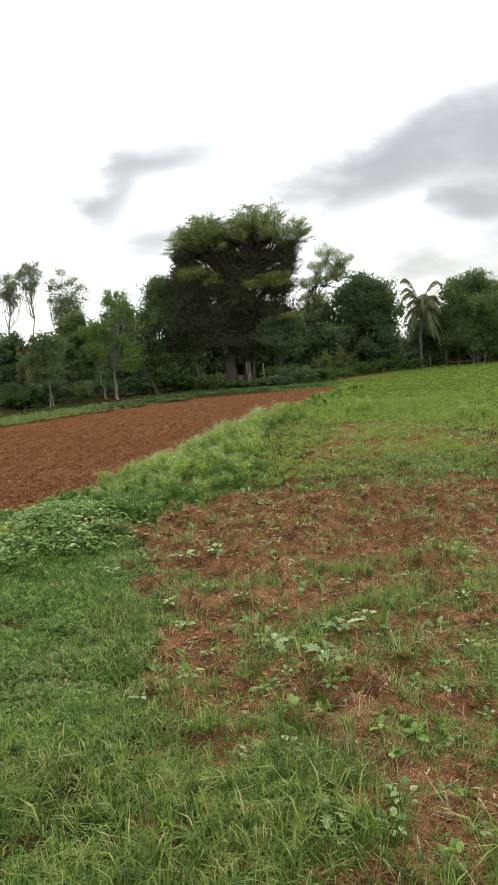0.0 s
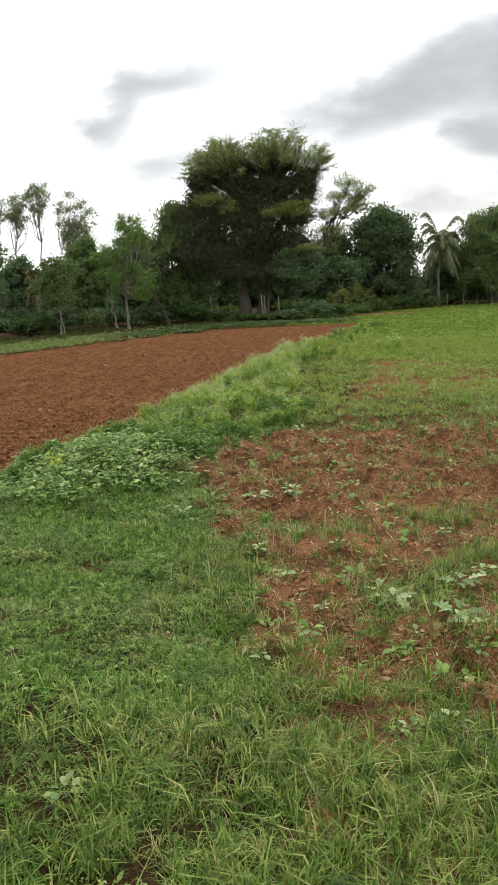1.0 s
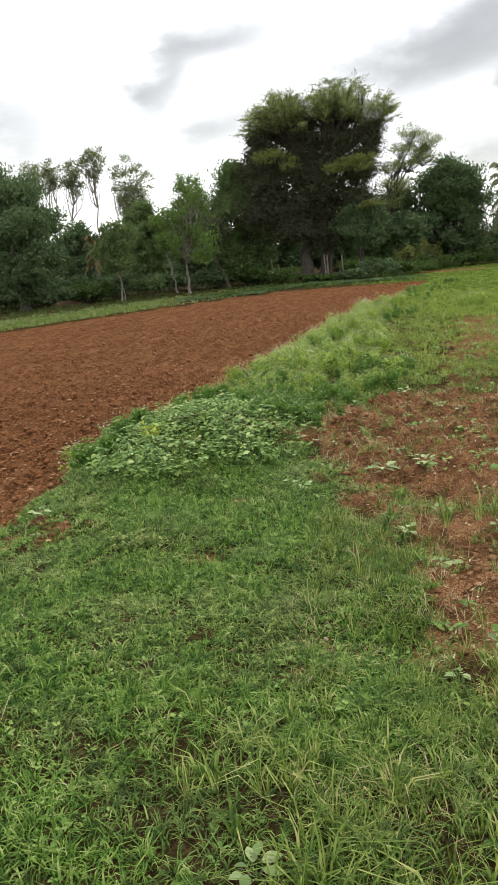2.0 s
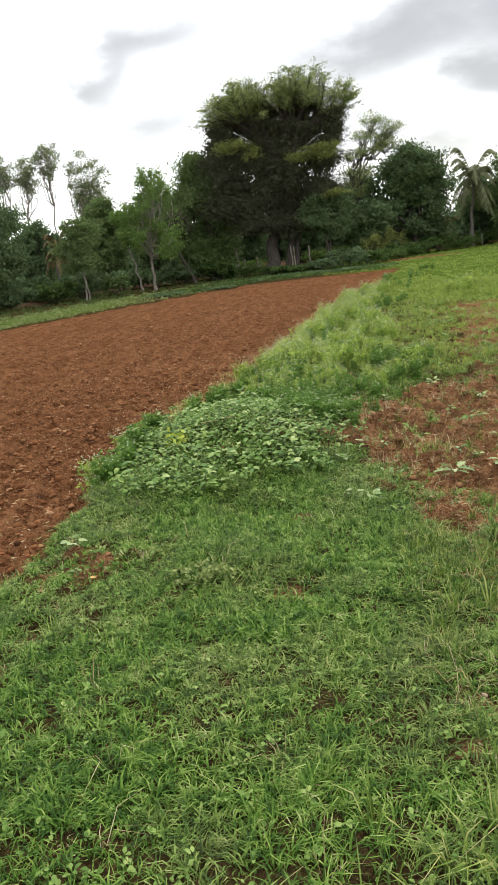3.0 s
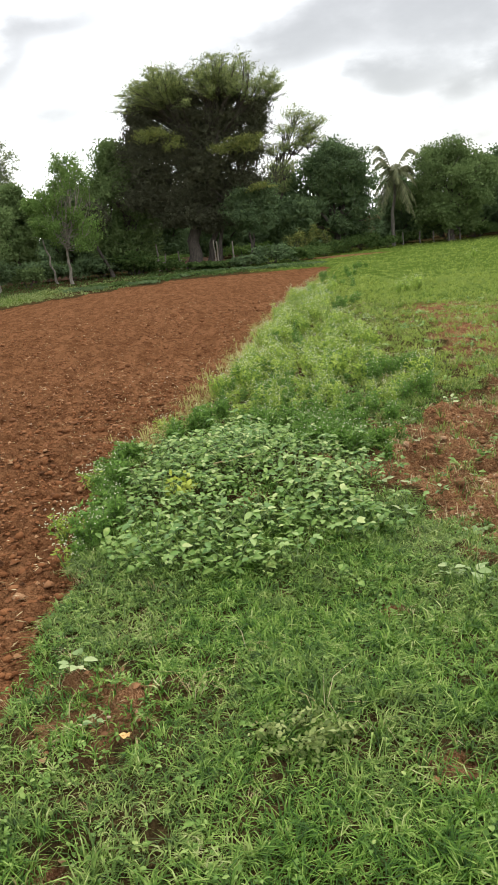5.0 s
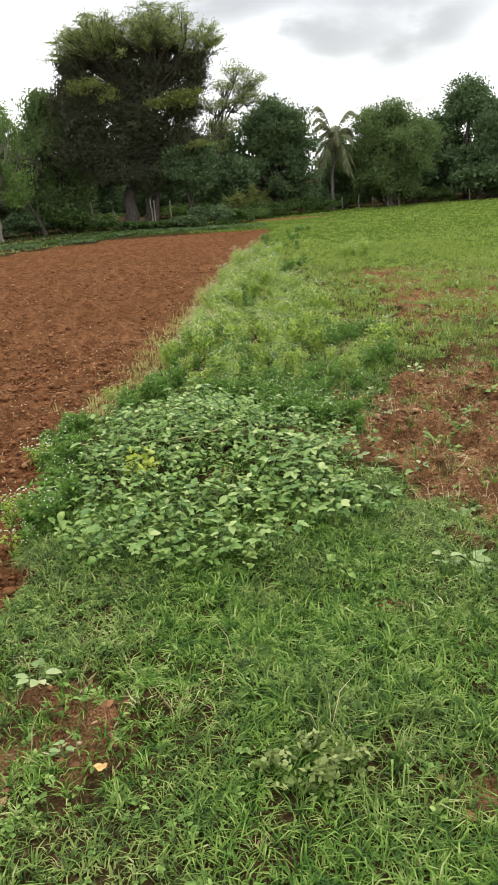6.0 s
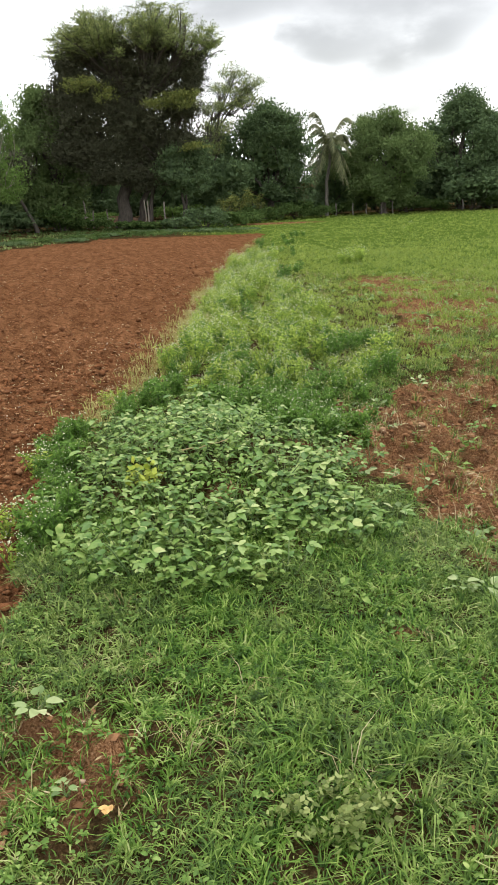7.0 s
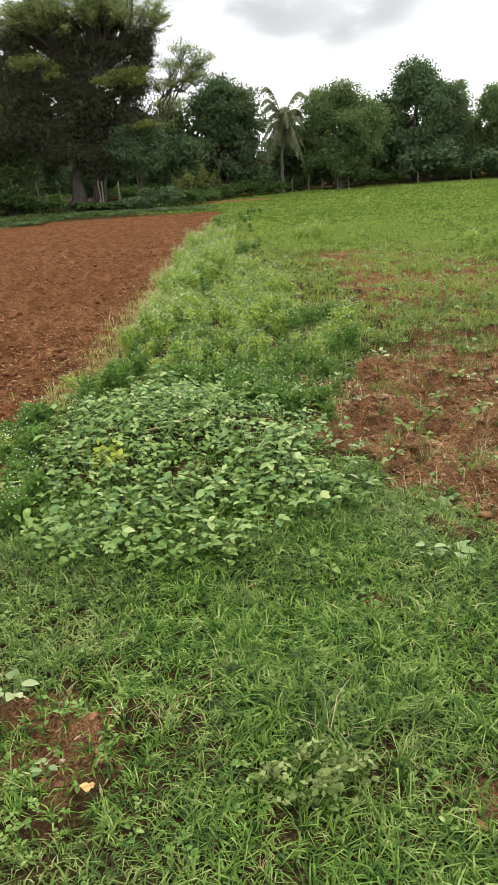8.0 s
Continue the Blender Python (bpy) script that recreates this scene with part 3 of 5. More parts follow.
# the great feathery tree at the head of the ploughed field
def fan_crown(rng, wood, hub, domes, top_x, top_z, skirt, ry, tips, twigs, leaves):
    """An umbrella of boughs that rise from the hub to the heart of each dome and spread to an uneven roof (heights top_z along top_x, over the skirt's
    height), each with twigs in its outer half; returns leaf centres and the ways of their twigs."""
    hub = np.array(hub)
    mid_x, half = (top_x[0] + top_x[-1]) / 2, (top_x[-1] - top_x[0]) / 2
    pts, ways = [], []
    made = 0
    while made < tips:
        x, y = rng.uniform(top_x[0], top_x[-1]), rng.uniform(-ry, ry)
        reach = ((x - mid_x) / half) ** 2 + (y / ry) ** 2
        if reach > 1 or fbm(x, y, 0.9, 57) < 0.30:
            continue
        made += 1
        roof = skirt + (np.interp(x, top_x, top_z) - skirt) * math.sqrt(max(0.0, 1 - (y / ry) ** 2))
        tip = np.array([x, y, roof - 0.12 - 0.75 * rng.uniform() ** 2.2 * (roof - skirt) / 2.5])
        dome = min(domes, key=lambda d: abs(d[0] - x))
        ctrl = np.array([dome[0] + 0.35 * (x - dome[0]), 0.4 * y, dome[1]]) + rng.normal(size=3) * 0.12
        t = np.linspace(0, 1, 9)[:, None]
        bough = hub * (1 - t) ** 2 + 2 * ctrl * t * (1 - t) + tip * t * t + rng.normal(size=(9, 3)) * 0.03 * t
        wood.tube(bough, np.linspace(0.055, 0.010, 9), 4)
        for _ in range(twigs):
            k = rng.uniform(0.55, 1.0) ** 0.8 * 8
            i = min(7, int(k))
            root = bough[i] + (bough[i + 1] - bough[i]) * (k - i)
            out = unit(bough[i + 1] - bough[i])
            out = unit(out * (0.6, 0.6, 0.25) + np.array([1.0, 1.0, 0.16]) * rng.normal(size=3) * 0.7 + np.array([0, 0, 0.1]))
            ln = rng.uniform(0.30, 0.62)
            wood.tube(np.stack([root, root + out * ln * 0.55 + (0, 0, 0.03), root + out * ln]), np.array([0.009, 0.006, 0.003]), 3)
            u = rng.uniform(0.15, 1.05, leaves)[:, None]
            pts.append(root + out * ln * u + rng.normal(size=(leaves, 3)) * (0.075, 0.075, 0.04))
            ways.append(np.repeat(out[None], leaves, 0))
    return np.concatenate(pts), np.concatenate(ways)


def make_spreading_tree(at):
    rng = np.random.default_rng(11)
    base = tagged(new("spreading_tree"), "great old feathery-leaved tree, coloured shade-dark brown inside, at the field's end", "tree")
    base.location = (at[0], at[1], height(*at) - 0.05)
    boles = []
    for k, (x, y, r, top) in enumerate(((0.0, 0.0, 0.27, (0.5, 0, 4.4)), (0.62, 0.4, 0.12, (1.3, 0.2, 4.6)), (1.05, -0.1, 0.09, (2.0, 0.1, 4.3)))):
        p = limb(rng, (x, y, 0), top, 9, 0.04)
        s = Soup().tube(p, r * np.interp(np.linspace(0, 1, 9), (0, 0.1, 0.3, 1), (1.6, 1.1, 1.0, 0.6)), 10)
        boles.append((child("trunk", s.mesh("trunk", M_BARK, True), base), p))
    LOBES = [(-1.0, 0.0, 5.35, 1.5, 1.5, 1.0), (1.1, 0.1, 5.7, 1.8, 1.5, 1.0), (2.7, 0.1, 4.9, 1.25, 1.4, 1.0), (-1.5, 0.1, 4.2, 1.6, 1.5, 1.1), (0.7, -0.3, 4.1, 2.0, 1.6, 1.2), (2.6, 0.0, 3.4, 1.35, 1.4, 1.1), (-0.9, 0, 2.9, 1.7, 1.4, 0.9),
             (1.6, 0.2, 2.6, 1.4, 1.2, 0.8), (-1.6, 0.1, 6.1, 0.9, 1.1, 0.55), (0.2, 0.0, 6.5, 1.3, 1.2, 0.55), (2.1, 0.0, 6.3, 1.2, 1.2, 0.55), (3.1, 0.2, 5.6, 0.7, 0.9, 0.5), (-2.0, 0.0, 5.5, 0.75, 0.9, 0.8), (3.3, 0.0, 6.1, 0.7, 1.0, 0.5), (-1.9, 0.0, 6.5, 0.65, 1.0, 0.4), (-2.1, 0.0, 3.3, 1.1, 1.1, 0.9), (0.9, -0.4, 1.9, 0.7, 0.5, 0.6), (-0.3, -0.5, 2.2, 1.5, 0.8, 0.6), (0.2, 0.3, 3.2, 1.4, 1.1, 0.9), (1.2, 0.2, 3.3, 1.2, 1.1, 0.9), (0.1, 0.3, 4.9, 1.2, 1.0, 0.8), (1.9, -0.4, 2.1, 1.3, 0.8, 0.6),
             (-1.2, 0.0, 6.8, 0.95, 1.2, 0.5), (0.3, 0.1, 7.1, 0.95, 1.2, 0.5), (2.0, 0.0, 7.2, 1.15, 1.3, 0.6), (3.2, 0.0, 6.6, 0.75, 1.1, 0.45)]
    for n, l in enumerate(LOBES):
        bole, p = boles[n % 3]
        s = Soup()
        q = limb(rng, p[-1 - n % 3], l[:3], 7, 0.1)
        s.tube(q, np.linspace(0.11, 0.03, 7), 6)
        for _ in range(5):
            tip = np.array(l[:3]) + unit(rng.normal(size=3)) * np.array(l[3:6]) * rng.uniform(0.7, 1.0)
            s.tube(limb(rng, q[rng.integers(2, 7)], tip, 5, 0.1), np.linspace(0.035, 0.006, 5), 4)
        child("limb", s.mesh("limb", M_BARK, True), bole)
    # inner leaves: the shade under the crown is in their dark colour
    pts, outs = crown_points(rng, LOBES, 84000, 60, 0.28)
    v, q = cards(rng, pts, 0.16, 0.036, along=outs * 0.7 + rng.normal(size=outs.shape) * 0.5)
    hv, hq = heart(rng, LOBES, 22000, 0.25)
    child("inner_crown", raw_mesh("inner_crown", np.concatenate([v, hv]), np.concatenate([q, hq + len(v)]), None, M_BIGDARK), base, "olive-brown inner foliage, coloured dark for the crown's shade")
    roof_x = (-2.7, -2.3, -1.7, -1.05, -0.3, 0.15, 0.42, 0.8, 1.16, 2.13, 2.78, 3.27, 4.0, 4.35, 4.6)
    roof_z = (6.8, 7.5, 8.1, 8.6, 8.75, 8.7, 8.3, 8.5, 8.8, 9.0, 8.8, 8.45, 7.95, 7.6, 6.8)
    twig = Soup()
    pts, outs = fan_crown(rng, twig, (0.95, 0.0, 5.0), ((-0.65, 6.9), (1.9, 7.2), (3.3, 6.6)), np.array(roof_x) - at[0], roof_z, 6.1, 2.4, 225, 11, 25)
    child("limb", twig.mesh("limb", M_BARK, True), boles[0][0], "fanned thin boughs of the crown")
    v, q = cards(rng, pts, 0.115, 0.024, along=outs * 1.1)
    child("crown", raw_mesh("crown", v, q, None, M_BIG), base, "feathery green foliage in domes")
    for lobe, n in (((2.3, -1.5, 4.9, 0.95, 0.5, 0.42), 1500), ((1.5, -1.55, 4.75, 0.6, 0.4, 0.32), 800), ((3.0, -1.4, 5.1, 0.55, 0.4, 0.35), 700), ((3.2, -1.3, 3.25, 0.55, 0.4, 0.22), 600), ((-1.2, -1.45, 5.5, 0.95, 0.5, 0.5), 900), ((-0.3, -1.5, 5.2, 0.5, 0.4, 0.35), 350)):
        pts, outs = crown_points(rng, [lobe], n, 30, 0.28)
        v, q = cards(rng, pts, 0.13, 0.04, along=outs * 0.4 + rng.normal(size=outs.shape) * 0.5)
        tagged(child("yellow_spray", raw_mesh("yellow_spray", v, q, None, M_YELLOW), base, "yellow-green spray of fresh leaves"), kind="stuff")
    return base


make_spreading_tree((0.05, 35.2))
make_tree("airy_tree", "thin feathery tree with open branches behind the great tree", (4.3, 38.5),
          [(1.25, 0, 6.7, 0.65, 0.6, 0.5), (2.1, 0, 6.25, 0.7, 0.5, 0.42), (0.7, 0, 6.0, 0.6, 0.5, 0.42), (1.6, 0.2, 5.9, 0.75, 0.5, 0.4), (0.3, 0, 5.2, 0.6, 0.6, 0.5), (1.9, 0, 5.5, 0.7, 0.5, 0.36), (1.1, 0, 5.3, 0.7, 0.5, 0.4), (-0.2, 0, 3.6, 0.9, 0.8, 0.8), (0.4, 0, 4.3, 0.8, 0.8, 0.5)],
          10500, (0.125, 0.031), 0.13, M_BARK, M_BIG, 12, 0.5, twigs=3, sprays=60, open_limbs=True)
make_tree("dark_tree", "dense dark green round-crowned tree beyond the field", (7.4, 40.0), puffs(R, 22, 2.45, 2.0, 0.9, 4.9, 0.7, 1.15),
          34000, (0.16, 0.075), 0.22, M_BARK, M_DARK, 13, 0.35)
make_tree("small_dark_tree", "small dark tree with a forked trunk beside the great tree", (2.6, 34.6), puffs(R, 10, 1.4, 1.0, 1.7, 3.1, 0.5, 0.8),
          14000, (0.15, 0.06), 0.08, M_BARK, M_DARK, 14, 0.45, ((0, 0), (0.25, 0.1)))
make_tree("round_tree", "broad mid-green round-crowned tree beyond the fence", (13.9, 41.3), puffs(R, 24, 3.3, 2.2, 0.7, 4.5, 0.75, 1.15),
          40000, (0.15, 0.07), 0.2, M_BARK, M_MID, 15, 0.3)
make_tree("tall_dark_tree", "tall dense dark green tree beyond the fence", (19.5, 44.2), puffs(R, 26, 3.5, 2.4, 0.8, 5.75, 0.8, 1.3),
          42000, (0.17, 0.08), 0.24, M_BARK, M_DARK, 16, 0.3)
make_tree("edge_tree", "dark green tree at the far end of the green field", (24.9, 44.5), puffs(R, 18, 2.9, 2.0, 0.7, 4.5, 0.8, 1.2),
          24000, (0.17, 0.08), 0.2, M_BARK, M_MID, 17, 0.3)
make_tree("slim_tree", "slim tree with a thin open top", (23.3, 46.5), [(0, 0, 5.0, 0.35, 0.4, 0.4), (0.2, 0, 4.3, 0.5, 0.5, 0.5), (-0.1, 0, 3.4, 0.6, 0.6, 0.6)],
          2600, (0.17, 0.07), 0.08, M_PALE, M_MID, 18, 0.4, spread=0.4, twigs=3)
make_tree("dark_tree", "dense dark green low-branched tree beside the grass verge", (-11.0, 27.5), puffs(R, 26, 2.35, 2.0, 0.6, 4.8, 0.6, 1.05),
          38000, (0.14, 0.06), 0.22, M_BARK, M_DARK, 19, 0.25)
RL = np.random.default_rng(31)
slim = []
for i in range(44):
    z = 1.4 + 3.3 * (i + 0.5) / 44
    wide = 1.15 * math.sqrt(max(0.02, 1 - ((z - 2.5) / 2.3) ** 2))
    slim.append((0.12 + wide * RL.uniform(-0.95, 0.95), wide * RL.uniform(-0.7, 0.7), z, RL.uniform(0.24, 0.4), 0.35, RL.uniform(0.24, 0.42)))
make_tree("green_tree", "light green tree with a pale trunk on the grass verge", (-4.95, 31.2), slim, 10900, (0.13, 0.045), 0.062, M_PALE, M_LIGHT, 20, 0.55, spread=0.5)
make_tree("leaning_pale_tree", "thin pale leaning trunk on the grass verge", (-5.75, 32.6), [(-0.35, 0, 2.2, 0.5, 0.5, 0.5), (-0.45, 0, 2.9, 0.5, 0.5, 0.5)],
          2500, (0.15, 0.07), 0.045, M_PALE, M_LIGHT, 21, 0.6, lean=(-0.45, 0))
make_tree("green_tree", "dark green tree beside the great tree", (-2.9, 36.3), puffs(R, 24, 2.0, 1.4, 0.8, 5.2, 0.65, 1.0),
          34000, (0.15, 0.07), 0.18, M_BARK, M_MID, 22, 0.3)
make_tree("leaning_tree", "dark leaning tree at the field's end", (-3.55, 34.0), [(-1.0, 0, 2.2, 0.7, 0.6, 0.5), (-1.3, 0.1, 1.8, 0.5, 0.5, 0.4), (-0.6, 0.1, 2.7, 0.7, 0.5, 0.5)],
          5000, (0.16, 0.07), 0.08, M_BARK, M_BIGDARK, 23, 0.8, lean=(-0.85, 0))
make_tree("forked_tree", "small tree with a forked pale trunk on the verge", (-7.5, 29.2), puffs(R, 10, 0.85, 0.7, 1.3, 3.0, 0.32, 0.55, 0.9),
          7500, (0.14, 0.055), 0.042, M_PALE, M_MID, 24, 0.4, ((0, 0), (0.12, 0.05)), spread=0.38)
make_tree("green_tree", "mid-green slender tree behind the grass verge", (-8.3, 38.0), puffs(R, 14, 1.2, 0.9, 0.9, 4.1, 0.45, 0.8, 1.0),
          14000, (0.17, 0.08), 0.12, M_BARK, M_MID, 25, 0.3)
make_tree("green_tree", "mid-green slender tree behind the light green tree", (-5.9, 39.0), puffs(R, 14, 1.3, 0.9, 0.8, 4.0, 0.5, 0.8, 1.0),
          14000, (0.17, 0.08), 0.12, M_BARK, M_DARK, 26, 0.3)
make_tree("green_tree", "mid-green slender tree in the shade behind the verge", (-11.6, 37.0), puffs(R, 12, 1.3, 0.9, 0.6, 3.2, 0.5, 0.8, 1.0),
          13000, (0.17, 0.08), 0.12, M_BARK, M_DARK, 27, 0.3)
for n, (x, y, h, r) in enumerate(((16.7, 44.5, 4.4, 1.7), (22.4, 46.0, 4.6, 1.7), (11.9, 43.5, 3.6, 1.1), (-1.6, 41.5, 4.6, 1.6), (1.6, 42.0, 4.2, 1.6), (4.8, 41.0, 4.4, 1.3), (4.9, 37.6, 3.0, 0.9))):
    make_tree("shade_tree", "dark green tree in the wood behind the fields" if x > 8 else "dark green tree in the shade behind the great tree", (x, y), puffs(R, 14, r, r * 0.8, 0.6, h - 0.5, 0.5, 0.9), 8000, (0.22, 0.11), 0.12, M_BARK, M_DARK, 340 + n, 0.3)
# tall thin trees with bare stems and open tops
for n, (x, y, cx, w, z0, z1, stems) in enumerate(((-15.6, 45.5, 0.25, 0.8, 6.0, 8.0, 2), (-13.95, 45, 0.15, 0.55, 5.6, 8.0, 1), (-12.6, 45, 0.2, 0.72, 6.1, 8.3, 1), (-11.25, 45, 0.9, 1.3, 4.2, 7.9, 4), (-10.6, 46, -0.2, 0.9, 3.6, 6.2, 2), (-16.9, 46, 0.1, 0.8, 5.6, 7.9, 2))):
    RT = np.random.default_rng(80 + n)
    tops = []
    while len(tops) < (52 if stems > 3 else 26):
        d = RT.uniform(-1, 1, 3)
        if d @ d < 1:
            tops.append((cx + w * d[0], 0.5 * d[1], (z0 + z1) / 2 + (z1 - z0) / 2 * d[2], RT.uniform(0.2, 0.36), 0.3, RT.uniform(0.2, 0.36)))
    make_tree("tall_thin_tree", "tall thin tree with bare stems and an open top", (x, y), tops, 95 * len(tops), (0.13, 0.06), 0.05, M_PALE, M_THIN, 40 + n, 0.6 if stems > 3 else 0.86,
              ((0, 0), (0.3, 0.1), (-0.25, 0), (0.12, -0.1))[:stems], 40, 0.5, 1, open_limbs=True, lean=(cx * 0.5, 0))
R = np.random.default_rng(9)
# the wood behind: a row of dark trees that closes the view
for n in range(25):
    x = -29 + 2.8 * n
    h = 1.5 if 8.2 < x < 12.4 else R.uniform(3.1, 3.9)
    make_tree("wood_tree", "dark tree in the wood behind the fields", (x + R.uniform(-0.5, 0.5), 49 + R.uniform(-1.2, 1.2)), puffs(R, 10, 2.1, 1.4, 0.3, h - 0.5, 0.7, 1.05), 2800, (0.36, 0.2), 0.16, M_BARK, M_DARK, 160 + n, 0.25)


def make_palm(name, label, at, h, fronds, length, mat, seed, lean=(0, 0)):
    rng = np.random.default_rng(seed)
    base = tagged(new(name), label, "palm tree")
    base.location = (at[0], at[1], height(*at) - 0.05)
    p = limb(rng, (0, 0, 0), (lean[0], lean[1], h), 9, 0.03)
    child("trunk", Soup().tube(p, np.linspace(0.11, 0.07, 9) * (h / 4) ** 0.5, 9).mesh("trunk", M_POST, True), base)
    for i in range(fronds):
        a = i * 2.4 + rng.uniform(-0.3, 0.3)
        rise = rng.uniform(-1.2, 2.9)
        t = np.linspace(0, 1, 12)
        ln = length * rng.uniform(0.8, 1.1)
        out = ln * t * (1 - 0.25 * t)
        zz = ln * (rise * t - (0.9 + 0.4 * rise) * t * t)
        sp = np.stack([np.cos(a) * out, np.sin(a) * out, zz], 1) + p[-1]
        s = Soup().tube(sp, np.linspace(0.025, 0.008, 12), 4)
        side = np.array([-np.sin(a), np.cos(a), 0])
        way = unit(np.gradient(sp, axis=0))
        for tt in np.linspace(0.10, 0.98, 42):
            c = np.array([np.interp(tt, t, sp[:, j]) for j in range(3)])
            w = np.array([np.interp(tt, t, way[:, j]) for j in range(3)])
            k = length * 0.30 * math.sin(math.pi * min(0.95, tt * 0.85 + 0.12))
            for sg in (-1, 1):
                tip = c + sg * side * k * 0.75 + w * k * 0.45 - np.array([0, 0, k * rng.uniform(0.35, 0.9)])
                s.add([c - w * 0.024, c + w * 0.024, (c + tip) / 2 + w * 0.03 + np.array([0, 0, 0.02]), tip], [[0, 1, 2, 3]])
        child("frond", s.mesh("frond", mat), base)
    return base


make_palm("coconut_palm", "coconut palm with drooping grey-green fronds", (10.72, 41.2), 3.55, 24, 1.6, M_PALM, 71, (0.15, 0))
make_palm("young_palm", "young palm with yellowing dry fronds", (9.6, 42.5), 0.9, 11, 1.0, M_DRYPALM, 72)
make_palm("dry_palm", "small palm with drooping dry brown fronds", (-9.5, 33.2), 2.2, 13, 0.9, M_DRYPALM, 73)


def make_bush(name, label, at, rx, ry, h, leaves, leaf, mat, seed):
    rng = np.random.default_rng(seed)
    base = tagged(new(name), label, "bush")
    base.location = (at[0], at[1], height(*at) - 0.03)
    s = Soup()
    for _ in range(7):
        a, k = rng.uniform(0, 6.28), rng.uniform(0.3, 0.8)
        s.tube(limb(rng, (0.1 * rx * math.cos(a), 0.1 * ry * math.sin(a), 0), (rx * k * math.cos(a), ry * k * math.sin(a), h * rng.uniform(0.5, 0.85)), 4), np.linspace(0.02, 0.006, 4) * max(0.16, min(1.0, h + 0.05)), 4)
    tagged(child("stem", s.mesh("stem", M_BARK if h > 0.3 else M_STEM), base), kind="stuff")
    lobes = [(rx * 0.55 * math.cos(i * 2.4), ry * 0.55 * math.sin(i * 2.4), h * rng.uniform(0.35, 0.68), rx * 0.5, ry * 0.5, h * 0.36) for i in range(6)]
    pts, outs = crown_points(rng, lobes, leaves, 20, 0.32)
    pts = pts[pts[:, 2] > 0.02]
    v, q = cards(rng, pts, leaf[0], leaf[1])
    child("foliage", raw_mesh("foliage", v, q, None, mat), base)
    return base


R = np.random.default_rng(21)
# the four M_LIGHT bushes stand in for sunlit ground behind the great tree
BUSHES = ((3.3, 32.6, 0.9, 0.9, M_DARK), (4.3, 33.2, 0.8, 0.6, M_HEDGE), (5.2, 34.4, 0.9, 0.6, M_HEDGE), (6.2, 36.5, 0.9, 0.7, M_HEDGE), (7.4, 38.5, 1.1, 0.8, M_HEDGE), (8.7, 39.4, 1.0, 0.9, M_HEDGE),
          (9.9, 39.8, 0.9, 0.6, M_HEDGE), (11.6, 42.5, 1.0, 0.7, M_HEDGE), (15.7, 42.4, 1.0, 0.8, M_HEDGE), (17.2, 42.6, 1.0, 0.7, M_HEDGE), (20.6, 43.0, 1.1, 0.9, M_HEDGE), (22.4, 43.2, 1.1, 0.9, M_HEDGE), (24.3, 43.0, 1.0, 0.9, M_HEDGE),
          (-1.3, 34.6, 0.9, 0.5, M_HEDGE), (0.2, 33.6, 0.8, 0.35, M_HEDGE), (1.3, 33.0, 0.8, 0.35, M_HEDGE), (2.2, 32.3, 0.8, 0.5, M_DARK), (-2.4, 34.8, 0.6, 0.4, M_HEDGE), (-4.1, 34.4, 0.9, 0.9, M_DARK), (-6.7, 31.2, 0.7, 0.75, M_MID), (-9.6, 31.0, 0.8, 0.6, M_MID), (-8.3, 33.0, 0.9, 0.7, M_DARK), (-12.5, 31.0, 1.4, 1.0, M_DARK), (-1.4, 39.0, 0.9, 0.7, M_LIGHT), (-0.7, 40.2, 0.8, 0.6, M_LIGHT), (2.5, 39.5, 0.9, 0.8, M_LIGHT), (4.4, 39.6, 0.9, 0.9, M_LIGHT))
for n, (x, y, r, h, m) in enumerate(BUSHES):
    make_bush("bush", "leafy dark green bush at the field's edge" if m is M_DARK else "leafy green hedge bush at the field's edge, pale where standing for sunlit ground", (x, y), r, r * 0.8, h, 2200, (0.12, 0.06), m, 100 + n)
for n in range(26):
    x = -26 + n * 2.5
    make_bush("undergrowth_bush", "dark undergrowth bush in the shade of the trees", (x + R.uniform(-0.6, 0.6), 45.5 + R.uniform(-1.5, 1.5) - 0.12 * abs(x)), 1.7, 1.2, (0.9 if 8 < x < 12.5 else R.uniform(1.5, 2.3)), 1700, (0.30, 0.16), M_DARK, 200 + n)

for n in range(13):
    x = -16.5 + n * 1.15
    make_bush("shade_bush", "dark low bush in the shade behind the verge", (x + R.uniform(-0.3, 0.3), 34.6 + 0.35 * (x + 3) * (x < -8) * 0.5 + R.uniform(-0.7, 0.7)), 1.0, 0.8, R.uniform(0.55, 1.15), 1600, (0.17, 0.085), M_DARK if n % 3 else M_HEDGE, 240 + n)

# low bushes added to darken the strip where the great tree's shade falls
for n in range(13):
    x = -3.6 + 0.66 * n
    make_bush("undergrowth_bush", "low dark bush added to stand for shade under the great tree", (x + R.uniform(-0.2, 0.2), float(field_end(x)) + R.uniform(0.9, 2.4)), 0.75, 0.6, R.uniform(0.08, 0.17), 900, (0.11, 0.05), M_HEDGE if n % 2 else M_DARK, 410 + n)

for n, (x, y, h) in enumerate(((4.7, 35.6, 1.3), (5.5, 36.6, 1.5), (6.3, 37.9, 1.5), (8.3, 41.0, 1.2))):
    make_bush("dry_shrub", "dry yellow-brown shrub with upright stalks in the hedge", (x, y), 0.5, 0.4, h, 420, (0.26, 0.03), M_YELLOW, 270 + n)

